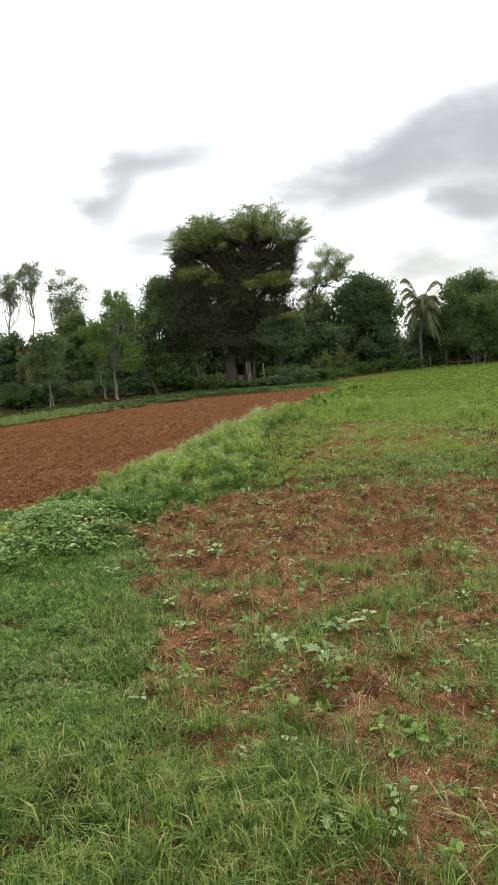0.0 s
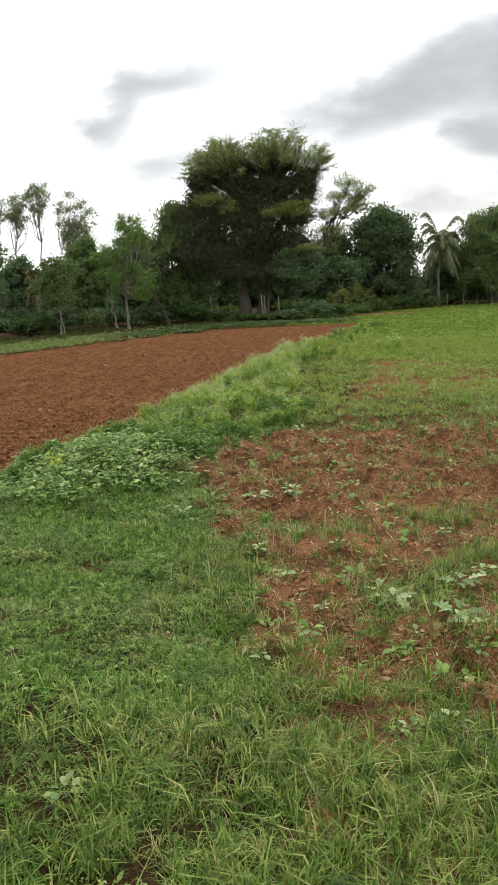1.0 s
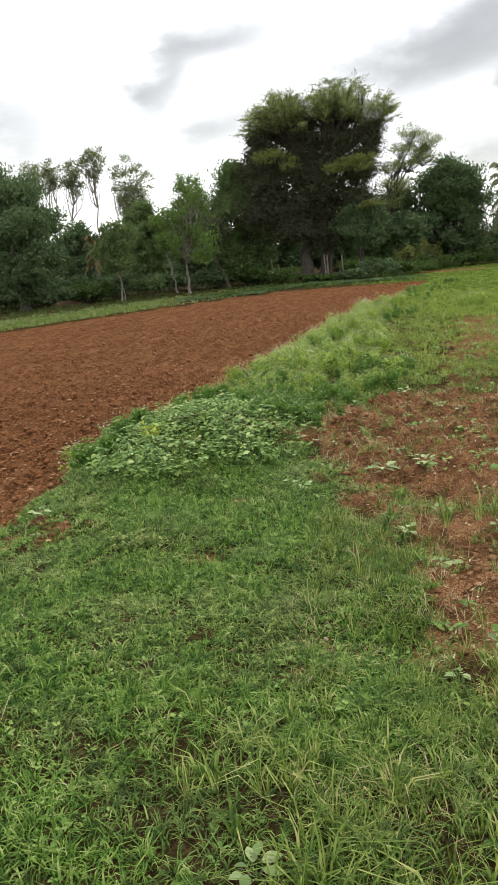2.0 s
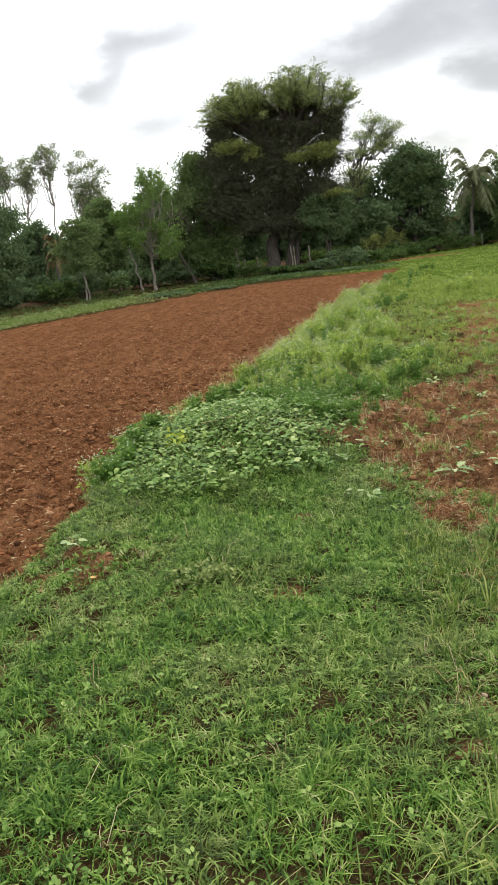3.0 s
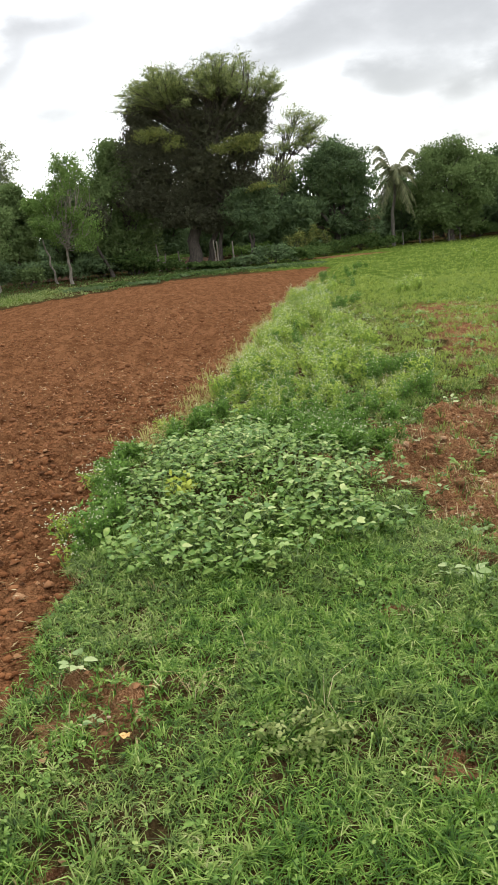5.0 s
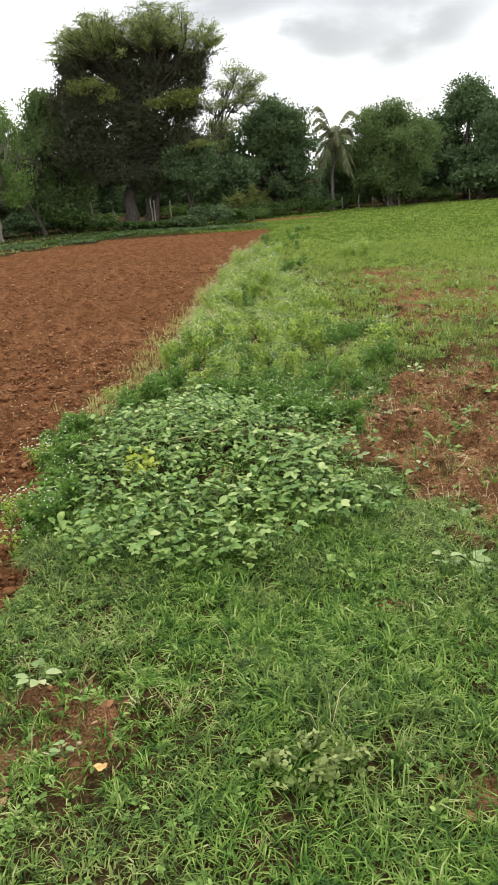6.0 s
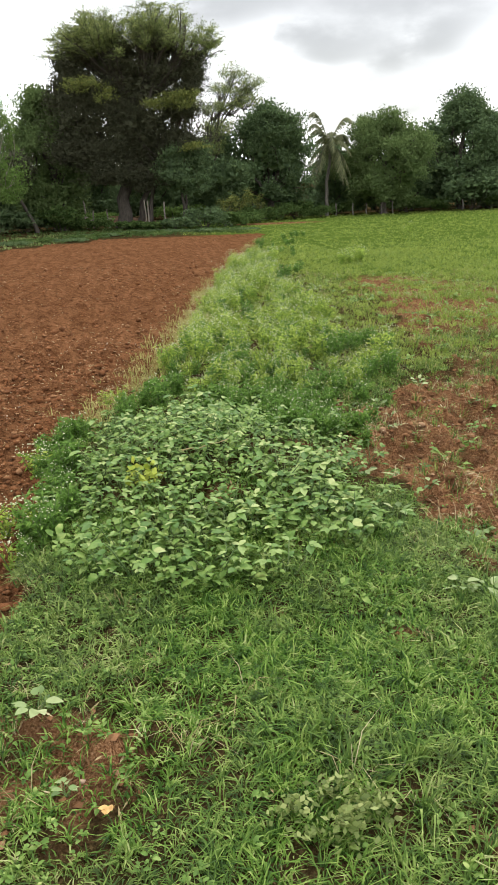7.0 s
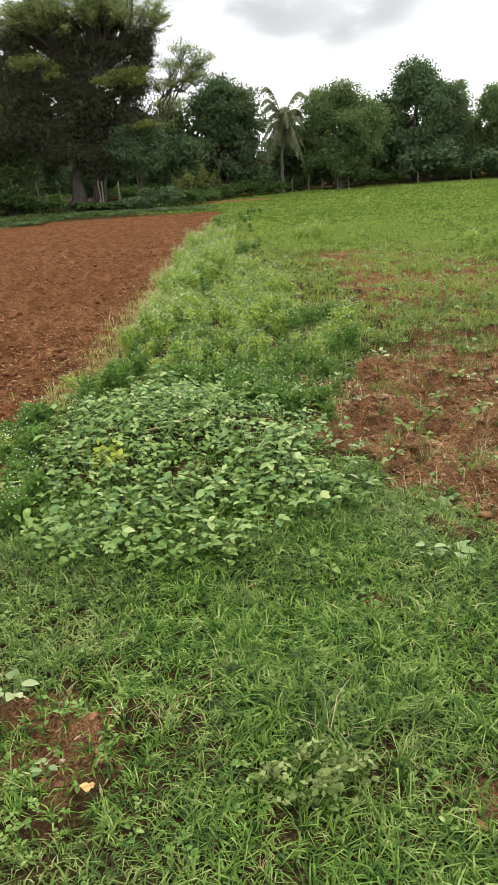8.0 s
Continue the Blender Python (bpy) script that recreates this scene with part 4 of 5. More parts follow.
for n in range(11):
    x = -17.5 + n * 0.95
    make_bush("shade_bush", "dark low bush in the shade behind the verge", (x + R.uniform(-0.3, 0.3), 29.6 + 0.25 * (x + 12) + R.uniform(-0.6, 0.6)), 1.0, 0.8, R.uniform(0.6, 1.2), 1600, (0.17, 0.085), M_DARK if n % 3 else M_HEDGE, 260 + n)

# fence posts and pale sticks
def make_post(name, label, x, y, h, r, mat, tilt, seed):
    rng = np.random.default_rng(seed)
    ob = new(name, Soup().tube(limb(rng, (0, 0, -0.15), (tilt * h, 0.02, h), 6, 0.02), np.linspace(r, r * 0.75, 6), 7).mesh("post", mat, True))
    ob.location = (x, y, height(x, y))
    return tagged(ob, label, "post", "fence posts at the field's end")


for n, (x, y, h) in enumerate(((11.2, 41.0, 0.62), (12.1, 41.0, 0.60), (12.85, 41.1, 0.58), (13.55, 40.6, 0.72), (14.3, 41.0, 0.62), (18.4, 41.4, 0.58), (21.8, 41.8, 0.7), (9.4, 40.8, 0.6))):
    make_post("fence_post", "grey weathered stone fence post", x, y, h, 0.045, M_POST, R.uniform(-0.05, 0.05), 300 + n)
for n, (x, y, h) in enumerate(((0.95, 34.4, 1.15), (1.15, 34.4, 1.1), (1.75, 34.2, 1.05), (-1.6, 35.6, 1.2), (-1.25, 35.4, 0.75), (-2.45, 35.2, 0.6), (-2.9, 35.0, 0.55), (-0.6, 35.8, 0.8))):
    make_post("wooden_stake", "pale thin wooden stake under the great tree", x, y, h, 0.04, M_PALE, R.uniform(-0.12, 0.04), 320 + n)


# a low rail fence beside the great tree
for n, (xa, ya, za, xb, yb, zb) in enumerate(((-3.0, 35.0, 0.30, -1.5, 35.5, 0.36), (-3.0, 35.0, 0.52, -1.5, 35.5, 0.50), (-1.5, 35.5, 0.34, -0.5, 35.8, 0.40))):
    rail = new("fence_rail", Soup().tube(limb(np.random.default_rng(330 + n), (0, 0, 0), (xb - xa, yb - ya, zb - za), 6, 0.02), np.linspace(0.03, 0.022, 6), 6).mesh("rail", M_PALE, True))
    rail.location = (xa, ya, height(xa, ya) + za)
    tagged(rail, "pale weathered wooden fence rail under the trees", "rail", "rails of the low fence")


def make_bank(x, y, rx, ry, h, seed):
    """A low heap of red earth."""
    n, m = 26, 9
    a, t = np.meshgrid(np.linspace(0, 2 * math.pi, n, endpoint=False), np.linspace(0, 1, m))
    k = 1 + 0.25 * (vnoise(np.cos(a) * 3 + seed, np.sin(a) * 3, 1.0, seed) - 0.5)
    v = np.stack([x + rx * k * t * np.cos(a), y + ry * k * t * np.sin(a), height(x, y) - 0.03 + h * (1 - t**2) * (0.7 + 0.6 * vnoise(a * 2, t * 4, 1.3, seed))], -1).reshape(-1, 3)
    i = np.arange(n * m).reshape(m, n)
    q = np.stack([i[:-1], i[1:], np.roll(i[1:], -1, 1), np.roll(i[:-1], -1, 1)], -1).reshape(-1, 4)
    return tagged(new("earth_bank", raw_mesh("earth_bank", v, q, None, M_BANK, True)), "low bank of bare red earth under the trees", "earth bank")


make_bank(-7.0, 36.5, 2.0, 0.7, 0.42, 3)
make_bank(-9.9, 29.4, 0.8, 0.4, 0.2, 4)
make_bank(-0.8, 39.5, 3.0, 0.8, 0.4, 5)

# ------------------------------------------------------------------ grass


def scatter(rng, x0, x1, y0, y1, per_m2):
    n = int((x1 - x0) * (y1 - y0) * per_m2)
    return rng.uniform(x0, x1, n), rng.uniform(y0, y1, n)


def grass_patch(name, label, mat, seed, areas, h, w, lean, keep, per_tuft=7, tuft=0.012):
    """Grass in tufts as one mesh: areas (x0, x1, y0, y1, blades a square metre); keep(x, y, tilled, bare, lush) is the share that grows."""
    rng = np.random.default_rng(seed)
    s = Soup()
    for x0, x1, y0, y1, dens in areas:
        x, y = scatter(rng, x0, x1, y0, y1, dens / per_tuft)
        z, tl, br, lu = land(x, y)
        ok = rng.uniform(size=len(x)) < keep(x, y, tl, br, lu)
        x, y, z = (np.repeat(v[ok], per_tuft) for v in (x, y, z))
        n = len(x)
        tall = (0.65 + 0.8 * fbm(x, y, 1.7, seed)) * np.repeat(rng.uniform(0.6, 1.25, n // per_tuft), per_tuft)
        a = rng.uniform(0, 2 * math.pi, n)
        d = np.abs(rng.normal(size=n)) * tuft
        base = np.stack([x + d * np.cos(a), y + d * np.sin(a), z - 0.006], 1)
        s.add(*blades(rng, base, rng.uniform(h[0], h[1], n) * tall, rng.uniform(w[0], w[1], n), rng.uniform(lean[0], lean[1], n), a + rng.normal(size=n) * 0.5))
    return tagged(new(name, s.mesh(name, mat, True)), label, "grass", kind="stuff")


def grown(tl, br):
    return np.clip(1 - tl * 1.3, 0, 1) * np.clip(1 - br * 1.15, 0.03, 1)


grass_patch("short_grass", "short dense green grass on the bund", M_LAWN, 1,
            ((-1.5, 1.7, -2.8, -1.0, 9000), (-1.3, 1.5, -1.0, 2.6, 14500), (1.7, 3.6, -3.0, 0.2, 3600), (-1.2, 2.2, 2.6, 5.5, 4600)), (0.022, 0.060), (0.0036, 0.0072), (0.6, 1.9),
            lambda x, y, tl, br, lu: grown(tl, br) * (1 - 0.6 * np.exp(-((x / 0.7) ** 2) - (((y - 3) / 0.8) ** 2))) * np.clip(0.35 + 1.2 * fbm(x, y, 6, 15), 0, 1) * (1 - 0.8 * smooth(-y, 0.9, 1.8) * smooth(x, 0.3, 1.1) * smooth(fbm(x, y, 4.2, 18), 0.34, 0.50)), 9, 0.012)
grass_patch("tufted_grass", "longer dark green grass tufts in the short grass", M_LAWN, 9,
            ((-1.5, 1.5, -2.4, 2.3, 2600),), (0.045, 0.095), (0.0042, 0.0085), (0.5, 1.6),
            lambda x, y, tl, br, lu: grown(tl, br) * smooth(fbm(x, y, 2.6, 27) + 0.25 * np.exp(-(((y - 1.75) / 0.3) ** 2)) * smooth(0.6 - x, 0, 0.6), 0.5, 0.66), 16, 0.022)
grass_patch("plot_grass", "thin green grass among weeds on red soil", M_TALL, 2,
            ((0.9, 4.4, -3.0, 1.4, 6200), (0.9, 5.6, 1.4, 7.0, 4200)), (0.03, 0.11), (0.0028, 0.0056), (0.3, 1.5),
            lambda x, y, tl, br, lu: np.clip(1 - tl, 0, 1) * np.clip(smooth(fbm(x, y, 3.6, 61), 0.42, 0.58) * (1 - 0.5 * br) * (1 - 0.75 * smooth(y, 0.6, 1.6) * (1 - smooth(y, 4.0, 5.0)) * (1 - 0.5 * smooth(x, 2.0, 3.0))) + 0.05, 0, 1), 12, 0.018)
grass_patch("long_grass", "long bright green grass tufts at the plot's edge", M_TALL, 3,
            ((-0.8, 3.8, -3.4, -1.0, 3300), (1.0, 4.0, -1.0, 1.5, 1300)), (0.07, 0.19), (0.0045, 0.0088), (0.25, 1.5),
            lambda x, y, tl, br, lu: smooth(fbm(x, y, 3.4, 71), 0.44, 0.60) * np.interp(y, (-3, -2.2, -1.3, -0.8, 1.5), (0.9, 0.7, 0.36, 0.2, 0.1)) * smooth(x, -0.6, 0.8) * (1 - 0.5 * smooth(x, 1.9, 2.8)), 11, 0.016)
grass_patch("bund_grass", "green grass along the bund", M_FIELD, 4,
            ((-1.0, 5.2, 5.5, 10, 1700), (-0.5, 7, 10, 18, 900)), (0.035, 0.10), (0.006, 0.012), (0.5, 1.5),
            lambda x, y, tl, br, lu: grown(tl, br * 0.85) * np.clip(0.1 + 1.3 * fbm(x, y, 1.6, 81), 0, 1), 9, 0.03)
grass_patch("edge_grass", "yellowing grass along the edge of the ploughed soil", M_EDGE, 10,
            ((-1.2, 2.4, 4.2, 12, 3200), (0, 5, 12, 24, 640)), (0.04, 0.15), (0.003, 0.007), (0.4, 1.4),
            lambda x, y, tl, br, lu: np.exp(-(((x - strip_left(y) + 0.02) / 0.22) ** 2)) * np.clip(2 * fbm(x, y, 2.2, 87) - 0.25, 0, 1), 8, 0.03)
grass_patch("field_grass", "bright green grass of the wide field", M_FIELD, 5,
            ((4.0, 9.5, 6.5, 12, 800), (2, 15, 12, 20, 420), (2, 20, 20, 30, 170), (3, 28, 30, 43, 90)), (0.035, 0.085), (0.010, 0.024), (0.5, 1.6),
            lambda x, y, tl, br, lu: grown(tl, br * 1.1) * np.clip(0.2 + fbm(x, y, 0.8, 83), 0, 1), 5, 0.05)
grass_patch("verge_grass", "bright green grass verge beyond the ploughed field", M_VERGE, 6,
            ((-18, 3, 14, 36, 300),), (0.035, 0.11), (0.016, 0.034), (0.5, 1.7),
            lambda x, y, tl, br, lu: smooth(y - field_end(x), -0.1, 0.5) * (1 - smooth(y - field_end(x), 5, 8)) * np.clip(1 - tl, 0, 1) * np.clip(0.2 + fbm(x, y, 1.2, 85), 0, 1) * np.interp(x, (-5.6, -3.6, -1.5, 3), (1, 0.5, 0.0, 0.0)), 5, 0.05)
# dark hedge colour stands in for the tree shade on this low growth
grass_patch("shade_grass", "low growth coloured dark green for the shade under the trees", M_HEDGE, 8,
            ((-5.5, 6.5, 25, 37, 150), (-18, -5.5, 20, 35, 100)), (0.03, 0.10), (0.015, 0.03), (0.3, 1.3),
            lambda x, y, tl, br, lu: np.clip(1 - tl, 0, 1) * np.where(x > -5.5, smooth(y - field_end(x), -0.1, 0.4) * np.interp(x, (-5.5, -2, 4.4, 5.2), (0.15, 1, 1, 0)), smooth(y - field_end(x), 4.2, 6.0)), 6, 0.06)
grass_patch("dry_tufts", "small dead straw-coloured tufts in the short grass", M_STRAW, 12,
            ((-1.2, 1.6, -2.2, 2.3, 900),), (0.015, 0.05), (0.0016, 0.0034), (0.6, 2.0),
            lambda x, y, tl, br, lu: np.clip(1 - tl, 0, 1) * (smooth(fbm(x, y, 4.5, 66), 0.60, 0.74) + 0.05 + 0.35 * smooth(br, 0.2, 0.6)), 14, 0.016)
grass_patch("dry_grass", "dry straw blades lying on the red soil", M_STRAW, 7,
            ((0.9, 4.6, -3.0, 1.0, 560), (0.9, 4.6, 1.0, 6.5, 300), (-1.1, 0.9, -1.8, 2.5, 60), (1.5, 7, 6.5, 13, 260)), (0.04, 0.14), (0.0018, 0.0036), (0.6, 1.9),
            lambda x, y, tl, br, lu: np.clip(0.25 + 1.4 * (fbm(x, y, 3.1, 37) - 0.4) + 0.4 * br, 0, 1) * (1 - tl), 7, 0.02)
grass_patch("rough_grass", "rough green grass on the land around", M_TALL, 13,
            ((-2.5, 5.5, -7.5, -2.5, 1100), (-7, -2.5, -10, -2.5, 350), (-2.5, 8, -10, -7.5, 350), (4.2, 8, -3.0, 6.5, 750)), (0.04, 0.13), (0.007, 0.014), (0.4, 1.4),
            lambda x, y, tl, br, lu: grown(tl, br * 0.7) * np.clip(0.3 + fbm(x, y, 1.1, 89), 0, 1), 8, 0.03)

# ------------------------------------------------------------------ soil clods and straw litter


def clods(name, label, seed, areas, size, keep, mat, small=False):
    rng = np.random.default_rng(seed)
    g = (1 + 5**0.5) / 2
    ico = unit(np.array([(-1, g, 0), (1, g, 0), (-1, -g, 0), (1, -g, 0), (0, -1, g), (0, 1, g), (0, -1, -g), (0, 1, -g), (g, 0, -1), (g, 0, 1), (-g, 0, -1), (-g, 0, 1)]))
    from_top = ((0, 11, 5), (0, 5, 1), (0, 1, 7), (0, 7, 10), (0, 10, 11), (1, 5, 9), (5, 11, 4), (11, 10, 2), (10, 7, 6), (7, 1, 8), (3, 9, 4), (3, 4, 2), (3, 2, 6), (3, 6, 8), (3, 8, 9), (4, 9, 5), (2, 4, 11), (6, 2, 10), (8, 6, 7), (9, 8, 1))
    if small:
        ico = np.array([(1.0, 0, 0), (0, 1, 0), (-1, 0, 0), (0, -1, 0), (0, 0, 1)])
        from_top = ((0, 1, 4), (1, 2, 4), (2, 3, 4), (3, 0, 4))
    s = Soup()
    for x0, x1, y0, y1, dens in areas:
        x, y = scatter(rng, x0, x1, y0, y1, dens)
        z, tl, br, lu = land(x, y)
        ok = rng.uniform(size=len(x)) < keep(x, y, tl, br)
        x, y, z = x[ok], y[ok], z[ok]
        n = len(x)
        turn = rng.uniform(0, 6.28, n)
        r = size[0] * (size[1] / size[0]) ** (rng.uniform(size=n) ** 2.2) * (1 + 0.02 * y.clip(0, 30))
        v = ico[None] * rng.uniform(0.5, 1.3, (n, len(ico), 1)) * rng.uniform(0.6, 1.25, (n, 1, 3)) * r[:, None, None] * (1, 1, 0.62)
        v = np.stack([v[..., 0] * np.cos(turn)[:, None] - v[..., 1] * np.sin(turn)[:, None], v[..., 0] * np.sin(turn)[:, None] + v[..., 1] * np.cos(turn)[:, None], v[..., 2]], -1)
        v = v + np.stack([x, y, z + r * (0.0 if small else 0.2)], 1)[:, None]
        t = np.array(from_top)[None] + len(ico) * np.arange(n)[:, None, None]
        s.add(v, None, t)
    return tagged(new(name, s.mesh(name, mat)), label, "soil", kind="stuff")


clods("soil_clods", "crumbly red-brown clods of ploughed soil", 11, ((-4.5, 0.8, -0.6, 7.0, 330), (-7, 2.5, 7, 18, 62)), (0.009, 0.034), lambda x, y, tl, br: tl * np.interp(y, (3, 7, 7.01, 18), (1, 0.6, 1.0, 0.4)) * smooth(x, -4.5 - 0.25 * y, -2.6), M_CLOD)
clods("soil_crumbs", "fine crumbs of ploughed red-brown soil", 15, ((-5.5, 0.6, -0.8, 9.0, 1400), (-8, 3, 5, 27, 130)), (0.006, 0.022), lambda x, y, tl, br: tl * np.where(y < 9, np.interp(y, (4, 9), (1, 0.25)), 1) * smooth(x, -5.5 - 0.2 * y, -2.8), M_CLOD, True)
clods("plot_crumbs", "small crumbs of red soil between the weeds", 12, ((0.9, 4.6, -2.0, 6.0, 600), (-1.0, 0.8, -0.5, 1.8, 300)), (0.005, 0.022), lambda x, y, tl, br: smooth(br, 0.25, 0.6) * (1 - tl), M_PLOTCLOD, True)
clods("plot_clods", "lighter red-brown clods on the bare plot", 16, ((0.9, 4.6, -2.0, 6.0, 300),), (0.008, 0.032), lambda x, y, tl, br: smooth(br, 0.4, 0.8) * (1 - tl), M_PLOTCLOD)
clods("pebbles", "pale small stones on the red soil", 13, ((0.9, 4.6, -2.0, 6.0, 34), (-4, 0, 0, 8, 18)), (0.005, 0.014), lambda x, y, tl, br: np.maximum(br, tl), M_STONE)


def litter(name, label, seed, areas, keep):
    """Chopped straw lying flat on the soil."""
    rng = np.random.default_rng(seed)
    s = Soup()
    for x0, x1, y0, y1, dens in areas:
        x, y = scatter(rng, x0, x1, y0, y1, dens)
        z, tl, br, lu = land(x, y)
        ok = rng.uniform(size=len(x)) < keep(x, y, tl, br)
        c = np.stack([x, y, z + 0.014], 1)[ok]
        a = rng.uniform(0, 2 * math.pi, len(c))
        v, q = cards(rng, c, 0.05, 0.008, up=2.0, along=np.stack([np.cos(a), np.sin(a), 0.1 * a * 0], 1) * 2)
        s.add(v, q)
    return tagged(new(name, s.mesh(name, M_STRAW)), label, "straw", kind="stuff")


litter("straw_litter", "chopped pale straw on the ploughed soil", 14, ((-4, 0.4, -1, 5, 110), (-3, 1.2, 5, 9, 150), (-4, 3, 9, 18, 60), (0.9, 4.6, -2, 6, 190)), lambda x, y, tl, br: np.maximum(tl * (0.3 + 0.7 * smooth(x - strip_left(y), -1.6, -0.1)), br))

# ------------------------------------------------------------------ broad-leaved weeds


def leaf_mesh(length, width, fold, curl, mat=M_WEED, lobes=0):
    """An ovate leaf with a folded midrib and a bent tip, its edge cut into lobes if asked; it grows along +x."""
    n = 2 * lobes if lobes else 5
    t = np.linspace(0, 1, n + 1)
    half = width / 2 * np.sin(math.pi * np.clip(t, 0.03, 0.985) ** 0.8) ** 0.85
    if lobes:
        half = half * np.where(np.arange(n + 1) % 2, 1.25, 0.42)
    x = length * t
    z = length * curl * (0.8 * t - 1.2 * t * t)
    v = np.stack([np.stack([x, half, z + half * fold], 1), np.stack([x, 0 * x, z], 1), np.stack([x, -half, z + half * fold], 1)], 1).reshape(-1, 3)
    q = []
    for i in range(n):
        q += [(i * 3, i * 3 + 1, i * 3 + 4, i * 3 + 3), (i * 3 + 1, i * 3 + 2, i * 3 + 5, i * 3 + 4)]
    return raw_mesh("leaf", v, q, None, mat, True)


LEAVES = [leaf_mesh(0.080, 0.050, 0.25, 0.15), leaf_mesh(0.07, 0.046, 0.15, 0.28), leaf_mesh(0.085, 0.047, 0.35, 0.08), leaf_mesh(0.06, 0.044, 0.2, 0.2)]
PALE_LEAVES = [leaf_mesh(l, w, f, c, M_PALEWEED) for l, w, f, c in ((0.080, 0.050, 0.25, 0.15), (0.07, 0.046, 0.15, 0.28), (0.085, 0.047, 0.35, 0.08), (0.06, 0.044, 0.2, 0.2))]
CUT_LEAVES = [leaf_mesh(0.11, 0.06, 0.2, c, M_PALEWEED, 4) for c in (0.1, 0.2, 0.3, 0.15)]


def weed_plant(seed, stalks, h, leaf_scale, threes, kinds=LEAVES):
    """A low weed: bent stalks, with single leaves or leaves in threes at their tips."""
    rng = np.random.default_rng(seed)
    base = new("broadleaf_weed")
    s = Soup()
    tips = []
    for i in range(stalks):
        a = i * 2.4 + rng.uniform(-0.5, 0.5)
        out, up = h * rng.uniform(0.35, 0.95), h * rng.uniform(0.55, 1.1)
        tip = np.array([out * math.cos(a), out * math.sin(a), up])
        s.tube(limb(rng, (0, 0, -0.01), tip, 4, 0.1), np.linspace(0.0028, 0.0016, 4), 4)
        tips.append((tip, a))
    tagged(child("stem", s.mesh("stem", M_STEM, True), base), kind="stuff")
    for tip, a in tips:
        turns = (-70, 0, 70) if threes else (0,)
        for d in turns:
            k = leaf_scale * rng.uniform(0.75, 1.2)
            m = Matrix.Translation(tip) @ Euler((radians(rng.uniform(-20, 20)), radians(rng.uniform(-28, 18)), a + radians(d + rng.uniform(-15, 15))), "XYZ").to_matrix().to_4x4() @ Matrix.Scale(k, 4)
            child("leaf", kinds[rng.integers(0, 4)], base, m=m)
    return base


def plant_out(kinds, spots, label, group, seed, scale=(0.8, 1.25)):
    rng = np.random.default_rng(seed)
    for n, (x, y) in enumerate(spots):
        src = kinds[n % len(kinds)]
        k = rng.uniform(*scale) * (float(np.interp(y, (4.2, 4.5, 5.8), (0.4, 0.55, 1.0))) if group.startswith("flowering") else 1.0)
        m = Matrix.Translation((x, y, height(x, y))) @ Euler((rng.uniform(-0.12, 0.12), rng.uniform(-0.12, 0.12), rng.uniform(0, 6.28))).to_matrix().to_4x4()
        if n < len(kinds):
            ob = src
            ob.matrix_basis = m
        else:
            ob = copy_thing(src, m)
        ob.scale = (k, k, k)
        tagged(ob, label, "weed", group)


rng = np.random.default_rng(77)
mound = []
while len(mound) < 300:
    x, y = rng.uniform(-1.0, 1.0), rng.uniform(1.65, 4.5)
    inside = 1 - ((x - 0.02 - 0.15 * (y - 3)) / 0.82) ** 2 - ((y - 3.0) / 1.35) ** 2
    if inside + 1.5 * float(fbm(x, y, 3.2, 23) - 0.5) > rng.uniform(-0.1, 0.4) and math.hypot(x + 0.06, y - 2.42) > 0.13 and all(math.hypot(x - a, y - b) > 0.045 for a, b in mound):
        mound.append((x, y))
plant_out([weed_plant(500 + i, 3 + i % 3, 0.065 + 0.012 * i, 0.32 + 0.04 * i, True) for i in range(6)], mound, "low leafy green weed in a dense mound on the bund", "weeds of the leafy mound", 78, (0.65, 1.3))

plant_out([weed_plant(520 + i, 8 + i % 3, 0.06, 0.8, False, PALE_LEAVES) for i in range(4)], PLOT_WEEDS, "pale green broad-leaved weed seedling on red soil", "weeds of the bare plot", 79, (0.5, 0.85))
plant_out([weed_plant(545, 9, 0.05, 1.0, False, CUT_LEAVES)], [(2.16, -0.25), (2.57, -0.02), (2.36, -1.9), (2.44, -0.5), (1.4, 1.9)], "grey-green weed with deeply cut leaves on red soil", "cut-leaved weeds of the bare plot", 795, (0.75, 1.0))
rng = np.random.default_rng(781)
few = []
while len(few) < 64:
    x, y = rng.uniform(0.9, 4.3), rng.uniform(-2.4, 5.6)
    if right_bare(x, y) > 0.3 and all(math.hypot(x - a, y - b) > 0.17 for a, b in few + list(PLOT_WEEDS)):
        few.append((x, y))
plant_out([weed_plant(530 + i, 5 + i, 0.045, 0.58, False, PALE_LEAVES) for i in range(3)], few, "small pale green weed seedling on red soil", "small weeds of the bare plot", 791, (0.7, 1.2))


